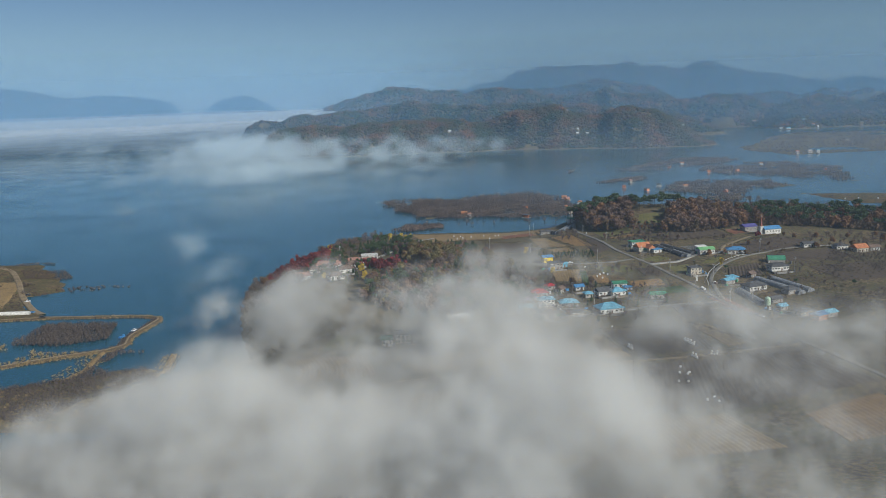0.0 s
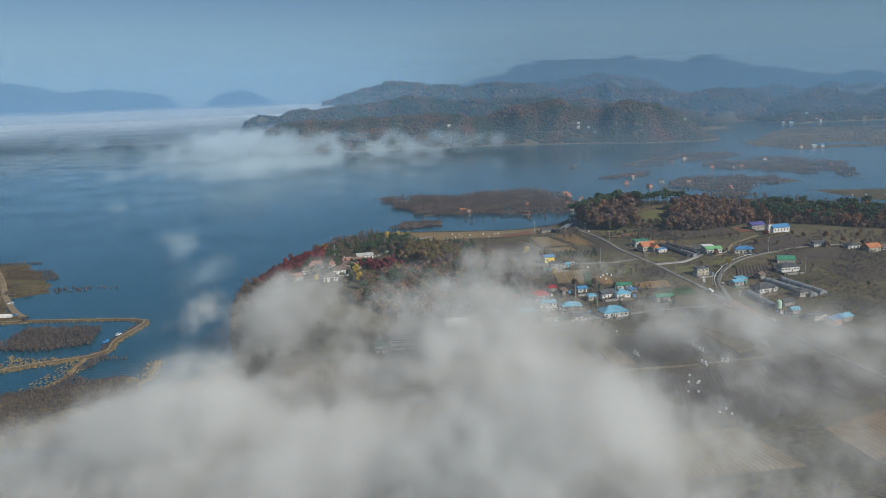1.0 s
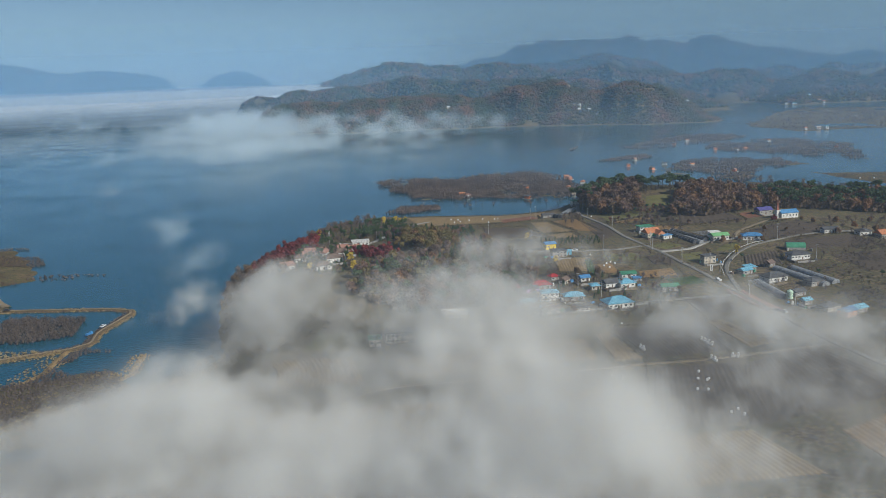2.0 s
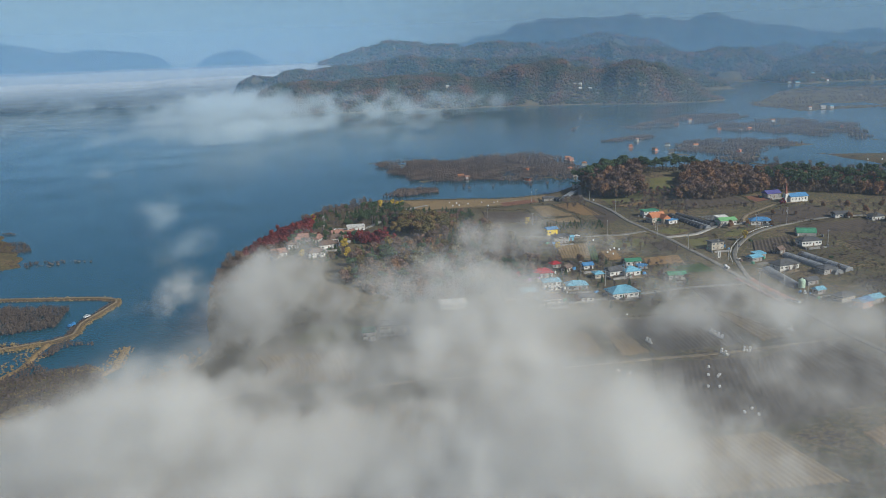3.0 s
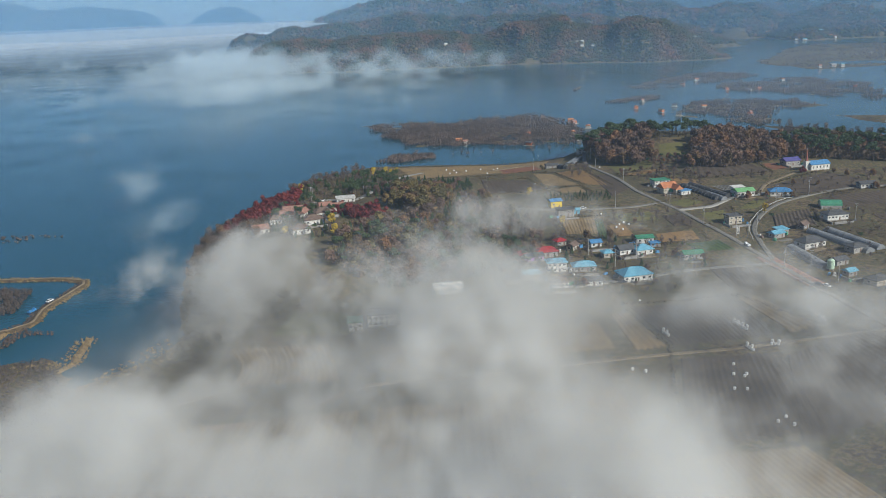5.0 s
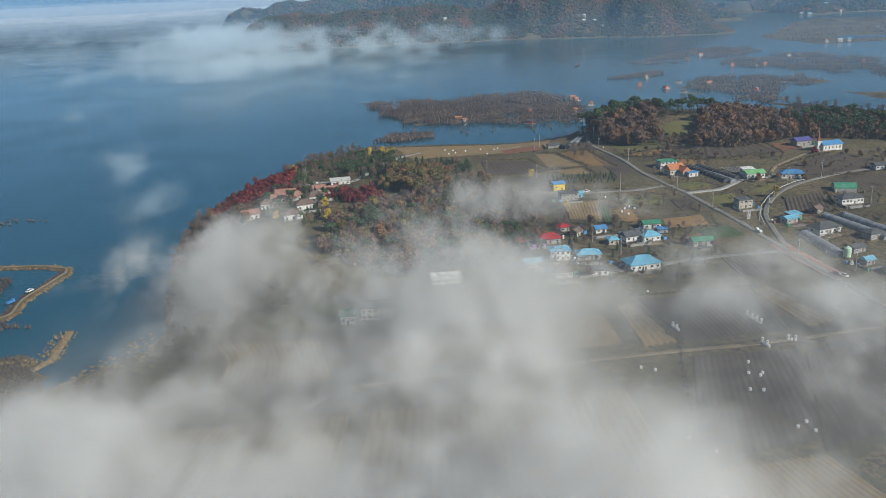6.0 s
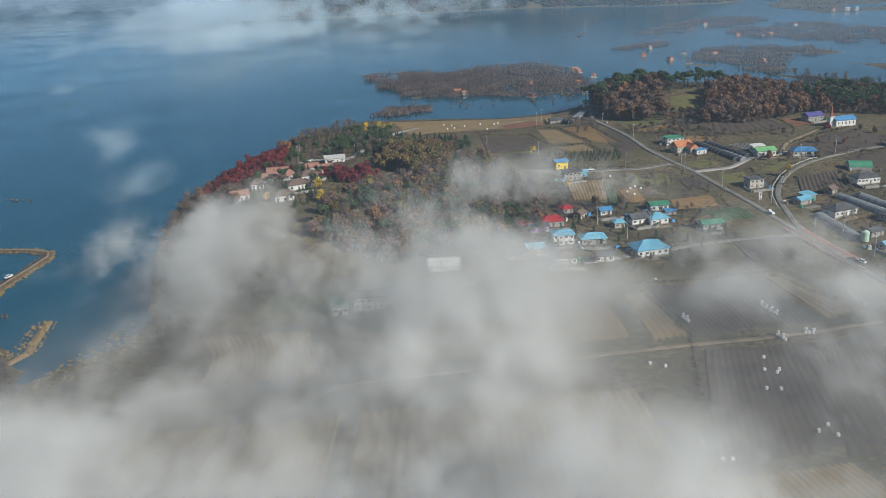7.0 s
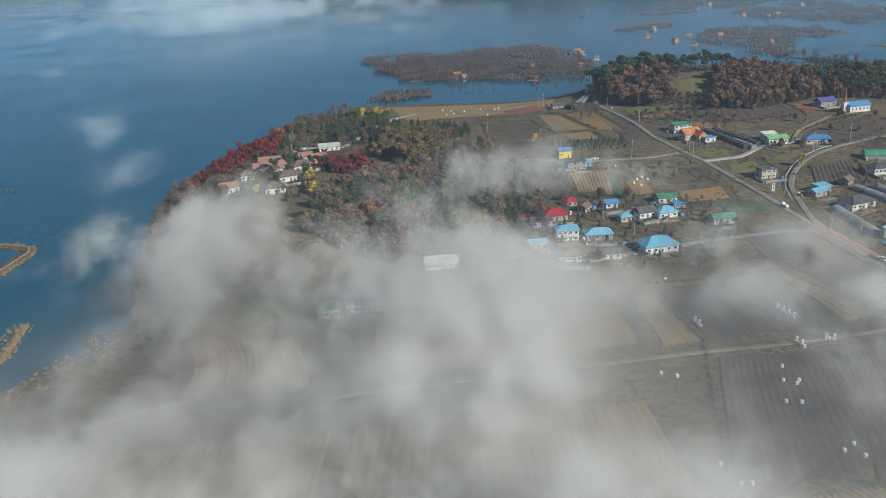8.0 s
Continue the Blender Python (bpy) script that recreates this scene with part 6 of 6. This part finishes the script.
grown("weeds", [(-170, 640), (-100, 620), (-40, 590), (-60, 800), (-90, 900), (-140, 820), (-172, 700)], 4.4, 62, 0.8, 2.0, M_SCRUB, "dark undergrowth among the park trees", "shrubs", 0.4, 18, core=0.35, twig=True, keep=0.7)
grown("weeds", [(-50, 600), (50, 560), (60, 640), (40, 780), (-30, 760)], 4.4, 63, 0.8, 2.0, M_SCRUB, "dark undergrowth below the trees", "shrubs", 0.4, 18, core=0.35, twig=True, keep=0.7)
M_UNDER = mat("brown_understorey", [(0.07, 0.055, 0.036), (0.13, 0.09, 0.062), (0.20, 0.125, 0.085)], 0.95, 0.08, 0.9, spread=0.4, island=True)
for k, poly in enumerate(([(146, 850), (172, 826), (190, 838), (196, 884), (205, 930), (170, 955), (144, 920)], [(208, 792), (238, 784), (290, 802), (306, 870), (272, 905), (240, 892), (226, 845)],
                          [(300, 800), (420, 770), (480, 840), (380, 880), (300, 860)])):
    grown("understorey", poly, 3.0, 640 + k, 1.4, 2.8, M_UNDER, "brown understorey of shrubs below the grove trees", "shrubs", 1.25, 40, core=0.5, leaf=(0.12, 0.3), ragged=8)
grown("understorey", [(-48, 622), (-55, 560), (-20, 535), (30, 548), (44, 575), (40, 615), (0, 640)], 3.4, 645, 1.2, 2.5, M_UNDER, "brown understorey of shrubs below the wood", "shrubs", 1.2, 40, core=0.5, leaf=(0.12, 0.3), ragged=8)
grown("understorey", [(-172, 640), (-150, 600), (-120, 600), (-110, 660), (-112, 700), (-150, 740), (-166, 700)], 3.2, 646, 1.0, 2.3, M_UNDER, "brown shrubs on the bank above the lake", "shrubs", 1.2, 40, core=0.5, leaf=(0.12, 0.3), ragged=8)
grown("weeds", [(60, 640), (160, 600), (166, 660), (150, 720), (60, 700)], 3.0, 64, 0.4, 1.2, M_SCRUB, "weeds and bushes between the plots", "shrubs", 0.5, 22, core=0.35, twig=True, patchy=0.5)
grown("weeds", [(240, 900), (232, 850), (240, 795), (300, 800), (500, 800), (500, 890), (300, 940), (210, 1040), (150, 960), (150, 900), (200, 900)], 4.6, 65, 0.8, 1.8, M_SCRUB, "dark undergrowth in the grove", "shrubs", 0.4, 18, core=0.35, twig=True, keep=0.7)
grown("weeds", [(200, 640), (340, 660), (340, 740), (260, 760), (150, 800), (150, 740)], 3.2, 66, 0.4, 1.2, M_SCRUB, "weeds along the plots", "shrubs", 0.5, 22, core=0.35, twig=True, patchy=0.52)
for poly, gap, seed in grown_later:
    grown("brush", poly, gap, seed, 0.7, 1.8, M_BRUSH, "leafless brown brush on the slope", "shrubs", 1.0, 30, core=0.4, leaf=(0.1, 0.28), twig=True, patchy=0.4)
grown("brush", ISLES["head"], 3.0, 690, 0.5, 1.2, M_BRUSH, "low brown brush on the headland", "shrubs", 0.7, 26, core=0.4, leaf=(0.1, 0.28), twig=True, patchy=0.47)
grown("weeds", [(200, 500), (330, 500), (330, 640), (230, 640)], 3.2, 67, 0.4, 1.2, M_SCRUB, "weeds along the plots", "shrubs", 0.5, 22, core=0.35, twig=True, patchy=0.5)


def woods(name, box_, n, seed, r0, r1, least, label):
    rg = np.random.default_rng(seed)
    x, y = rg.uniform(box_[0], box_[1], n * 3), rg.uniform(box_[2], box_[3], n * 3)
    z = gz(x, y)
    open_ = fbm(x, y, 120, 3, 77) > 0.24
    keep = np.where((z > least) & open_)[0][:n]
    R = rg.uniform(r0, r1, len(keep))
    clumps(name, np.stack([x[keep], y[keep], z[keep] + R * 0.35], 1), R, M_WOODS, label, "woods", 0.95, 0.35, seed)


woods("woods", (-560, 800, 2330, 2760), 26000, 71, 2.6, 5.2, 2.5, "autumn woods of pine and oak on the lakeside hill")
woods("woods", (-720, 1000, 2880, 3500), 16000, 72, 4.0, 7.5, 8, "wooded ridge behind the lakeside hill")
woods("woods", (1200, 2300, 3080, 3600), 6000, 73, 4.5, 8.0, 4, "wooded hill beyond the flats")
woods("woods", (-650, 1750, 3500, 4120), 9000, 74, 7.0, 12.0, 20, "far wooded ridge in the haze")
woods("woods", (-2600, -800, 3950, 4500), 6000, 75, 7.0, 12.0, 60, "far wooded hills beyond the fog")
woods("woods", (-100, 2700, 4020, 4560), 12000, 76, 8.0, 14.0, 25, "far wooded mountains in the haze")

# ---------------------------------------------------------------- mist and haze
M_FOG = mist_material("bank_fog", (0.75, 0.75, 0.73), 0.25, 0.034, 3.3, 8, 1.1, 0.6, 0.7)
M_VEIL = mist_material("ground_fog", (0.63, 0.62, 0.59), 1.0, 0, 0)
M_MIST = mist_material("lake_mist", (0.88, 0.92, 0.95), 0.55, 0.008, 0.6, 4, 1.0)
M_PUFF = mist_material("lake_puffs", (0.62, 0.74, 0.82), 0.24, 0.022, 2.6, 6, 1.3, 0.6, 0.6)
# blue film colours that stand in for light scattered by the air
M_NEARHAZE_FILM = mist_material("grey_haze_film", (0.40, 0.54, 0.70), 1.0, 0, 0)
M_HAZE_FILM = mist_material("blue_haze_film", (0.29, 0.52, 0.78), 1.0, 0, 0)


def lump(X, Y, x, y, rx, ry):
    return np.exp(-(((X - x) / rx) ** 2 + ((Y - y) / ry) ** 2))


def ball(X, Y, Z, x, y, z, rx, ry, rz):
    return np.exp(-(((X - x) / rx) ** 2 + ((Y - y) / ry) ** 2 + ((Z - z) / rz) ** 2))


def fbm3(x, y, z, size, octaves=3, seed=0):
    """The same noise in space, from levels one lump apart."""
    level = z / size
    low = np.floor(level)
    f = level - low
    f = f * f * (3 - 2 * f)
    total = 0.0
    for k in np.unique(low):
        for side in (0, 1):
            w = np.where(low == k, f if side else 1 - f, 0)
            total = total + w * fbm(x, y, size, octaves, seed + 53 * int(k + side))
    return total


FOG_EDGE = [(-330, 60), (-330, 290), (-205, 325), (-158, 370), (-134, 440), (-146, 497), (-138, 520), (-130, 560), (-124, 600), (-92, 610), (-70, 572), (-54, 522), (-14, 496), (20, 500),
            (48, 497), (84, 500), (100, 488), (118, 500), (150, 525), (185, 510), (230, 492), (420, 505), (420, 60)]
# billows: x, y, height, how wide and how thick
BILLOWS = [(-102, 548, 42, 44, 1.0), (-118, 500, 22, 30, 0.7), (-70, 500, 30, 40, 0.85), (-20, 462, 36, 46, 1.0), (40, 452, 36, 54, 1.15), (72, 440, 26, 36, 0.8), (-30, 400, 26, 50, 0.62), (30, 385, 32, 46, 0.88),
           (135, 452, 28, 40, 0.95), (185, 430, 26, 50, 0.8), (250, 430, 24, 70, 0.8), (-70, 300, 46, 80, 1.0), (20, 290, 46, 70, 1.0), (-150, 230, 32, 74, 0.85), (90, 280, 36, 50, 0.6)]
# gaps through which the ground shows: x, y, radii and depth
GAPS = [(-64, 462, 36, 22, 0.75), (-132, 462, 26, 30, 0.8), (82, 372, 30, 46, 0.55), (112, 335, 50, 40, 0.6), (36, 412, 40, 20, 0.15), (104, 430, 20, 40, 0.4), (150, 400, 50, 34, 0.35), (215, 350, 70, 60, 0.6), (112, 400, 46, 60, 0.5)]


def bank_fog():
    """Fog over the near fields: leaning films, one behind the other, thick at the heart of each billow."""
    xs, hs = np.arange(-330, 425, 6.0), np.concatenate([np.arange(0.0, 12, 3), np.arange(12.0, 80, 4.5)])
    X, H = np.meshgrid(xs, hs)
    for k, y0 in enumerate(np.arange(70, 680, 9.0)):
        Y = y0 + 0.75 * H + (fbm(X, H + 40 * k, 40, 2, 7) - 0.5) * 8
        low = np.maximum(gz(X, Y), 0)
        body = step(-12, 30, inland(X, Y, FOG_EDGE) + (fbm(X, Y, 46, 3, 21) - 0.5) * 50)
        drift, sway = (fbm3(X, Y, H, 60, 3, 3) - 0.5) * 70, (fbm3(X, Y, H, 60, 3, 77) - 0.5) * 70
        U, V = X + drift, Y + sway
        crest, heap = np.full(X.shape, 25.0), 0.42 + 0.1 * step(60, -40, X)
        for x, y, h, r, thick in BILLOWS:
            g = lump(U, V, x, y, r * 1.2, r)
            crest, heap = np.maximum(crest, (h + 9) * g ** 0.6), np.maximum(heap, 0.78 * thick * g ** 0.6)
        heap = heap * (1 - 0.2 * step(60, 150, X) * step(420, 380, Y))
        gap = 0.0
        for x, y, rx, ry, deep in GAPS:
            gap = np.maximum(gap, 0.95 * deep * lump(U, V, x, y, rx, ry))
        big, fine = fbm3(X, Y, H * 1.2, 52, 2, 8), fbm3(X, Y, H, 24, 2, 40)
        rim = crest * (0.55 + 0.9 * big) + (fine - 0.5) * 16
        cover = body * heap * (1 - gap) * step(-4, 12, rim - H) * (0.62 + 0.7 * fine)
        # loose wisps over the village, the wood and the shore
        for x, y, z, rx, ry, rz, thick in ((30, 590, 30, 44, 24, 12, 0.8), (66, 606, 30, 26, 20, 14, 0.8), (-6, 560, 28, 34, 22, 11, 0.5), (118, 600, 24, 20, 24, 12, 0.6), (150, 522, 18, 30, 24, 16, 0.9),
                                           (182, 520, 14, 26, 20, 12, 0.6), (-158, 560, 14, 26, 30, 12, 0.5), (128, 612, 22, 16, 16, 10, 0.5)):
            cover = np.maximum(cover, thick * ball(U, V, H + low * 0.6 + 0.2 * drift, x, y, z, rx * 1.2, ry * 1.2, rz) * (0.3 + 0.9 * big))
        cover = np.clip(cover, 0, 1) * step(0.5, 10, H)
        if cover.max() > 0.02:
            tagged(sheet("fog_bank", X, Y, low * 0.6 + H, M_FOG, np.where(cover > 0.015, cover, 0)), "pale grey morning fog drifting over the fields", "fog", kind="stuff")


def ground_fog():
    """The thin, even fog that lies between the billows, on the fields and up to the first houses."""
    X, Y = np.meshgrid(np.arange(-330, 425, 9.0), np.arange(70, 620, 9.0))
    body = step(-30, 60, inland(X, Y, FOG_EDGE) + (fbm(X, Y, 70, 3, 23) - 0.5) * 70)
    for k in range(6):
        z = np.maximum(gz(X, Y), 0) * 0.7 + 5 + 4 * k + (fbm(X, Y, 60, 2, 70 + k) - 0.5) * 5
        cover = body * (1 - 0.55 * step(50, 110, X) * step(480, 430, Y)) * (0.02 + 0.15 * step(0.3, 0.75, fbm(X, Y, 75, 3, 50 + k)))
        tagged(sheet("ground_fog", X, Y, z, M_VEIL, cover), "thin grey fog lying on the fields", "fog", kind="stuff")


# puffs of mist on the lake: x, y, radius
PUFFS = [(-438, 1173, 24), (-225, 803, 28), (-187, 699, 17), (-590, 1557, 34), (-434, 1266, 14), (-630, 2134, 76), (-416, 1592, 60), (-483, 2192, 84), (-331, 1613, 60), (-295, 1778, 62), (-234, 1820, 58), (-194, 2043, 66),
         (-99, 1942, 56), (-40, 1760, 44), (-861, 3000, 110), (-1177, 2949, 90), (-325, 2440, 80), (-134, 1647, 34), (-563, 1703, 34), (-2, 2140, 66), (120, 2200, 60), (-120, 2260, 70), (-480, 2480, 100), (-640, 2640, 120), (-560, 2850, 90), (-570, 2420, 100), (-430, 2310, 80)]


def lake_mist():
    """Low puffs on the lake as upright films, and the fog sea in front of the far hills as level ones."""
    xs, zs = np.concatenate([np.arange(-1300, -700, 24.0), np.arange(-700, 260, 12.0)]), np.array([0.0, 3, 7, 12, 18, 25, 33, 42, 52, 64, 78])
    X, Z = np.meshgrid(xs, zs)
    for k, y0 in enumerate(np.concatenate([np.arange(650, 1320, 16.0), np.arange(1330, 2900, 34.0)])):
        Y = y0 + 0.5 * Z + (fbm(X, Z + 70 * k, 60, 2, 27) - 0.5) * 20
        drift, sway = fbm3(X, Y, Z * 1.5, 60, 3, 5) - 0.5, fbm3(X, Y, Z * 1.5, 50, 3, 6) - 0.5
        cover = 0.16 * step(1350, 2100, Y) * step(20, -420, X) * step(46, 6, Z)
        for x, y, r in PUFFS:
            if abs(y - y0) < r * 4:
                top = min(40, 9 + 0.45 * r)
                cover = cover + 0.62 * ball(X + drift * min(130, 1.8 * r), Y, Z + sway * top * 1.5, x, y, top * 0.75, r * 1.3, r * 1.3, top * 0.72)
        cover = np.clip(cover * (0.3 + 1.4 * fbm3(X, Y, Z * 1.5, 50, 3, 60)), 0, 1) * step(0, 9, Z)
        if cover.max() > 0.02:
            tagged(sheet("lake_mist", X, Y, Z, M_PUFF, np.where(cover > 0.015, cover, 0)), "white mist lying low on the reservoir", "mist", kind="stuff")
    X, Y = np.meshgrid(np.concatenate([np.linspace(-3200, -1000, 36), np.arange(-980, 300, 30.0)]), np.arange(2500, 4720, 40.0))
    sea = step(2850, 3450, Y - 0.2 * (X + 500)) * step(380, -420, X + 0.12 * (Y - 3000)) * step(4690, 4500, Y)
    for k in range(9):
        z = 5 + 7.5 * k + (fbm(X, Y, 180, 3, 60 + k) - 0.5) * 10 + 62 * step(2600, 4300, Y) * (0.4 + 0.075 * k)
        tagged(sheet("fog_sea", X, Y, z, M_MIST, np.clip(sea * (0.9 + 0.3 * fbm(X, Y, 220, 3, 20 + k)), 0, 1)), "white fog sea filling the far bay", "mist", kind="stuff")


# added upright film; its blue colour paints distance haze over what lies behind
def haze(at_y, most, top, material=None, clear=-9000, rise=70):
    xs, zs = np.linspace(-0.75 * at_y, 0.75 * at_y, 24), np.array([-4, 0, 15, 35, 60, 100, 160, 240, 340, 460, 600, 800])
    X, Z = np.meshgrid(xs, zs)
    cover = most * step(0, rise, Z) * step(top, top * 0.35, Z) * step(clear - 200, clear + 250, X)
    veil = sheet("haze", X, X * 0 + at_y + np.abs(X) * -0.15 * (material is None), Z, material or M_HAZE_FILM, cover)
    tagged(veil, "blue-tinted film standing in for distance haze", "haze", kind="stuff")


def thin_haze_films():
    """Two level tinted films below the eye, added to imitate faint haze over the valley."""
    X, Y = np.meshgrid(np.linspace(-1600, 1600, 34), np.linspace(20, 2000, 34))
    for z, most in ((84, 0.055), (96, 0.055)):
        veil = sheet("haze", X, Y, X * 0 + z, M_NEARHAZE_FILM, most * step(1300, 800, Y) * (1 - 0.85 * step(60, -260, X)))
        tagged(veil, "faint blue-grey film standing in for valley haze", "haze", kind="stuff")


bank_fog()
ground_fog()
lake_mist()
thin_haze_films()
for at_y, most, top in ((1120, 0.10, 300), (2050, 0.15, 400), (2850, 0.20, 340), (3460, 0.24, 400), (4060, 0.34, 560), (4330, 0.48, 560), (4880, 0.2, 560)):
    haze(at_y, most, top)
# low films on the right only, added to pale the isles and water
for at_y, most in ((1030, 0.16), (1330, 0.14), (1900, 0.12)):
    haze(at_y, most, 130, M_NEARHAZE_FILM, 60, 40)
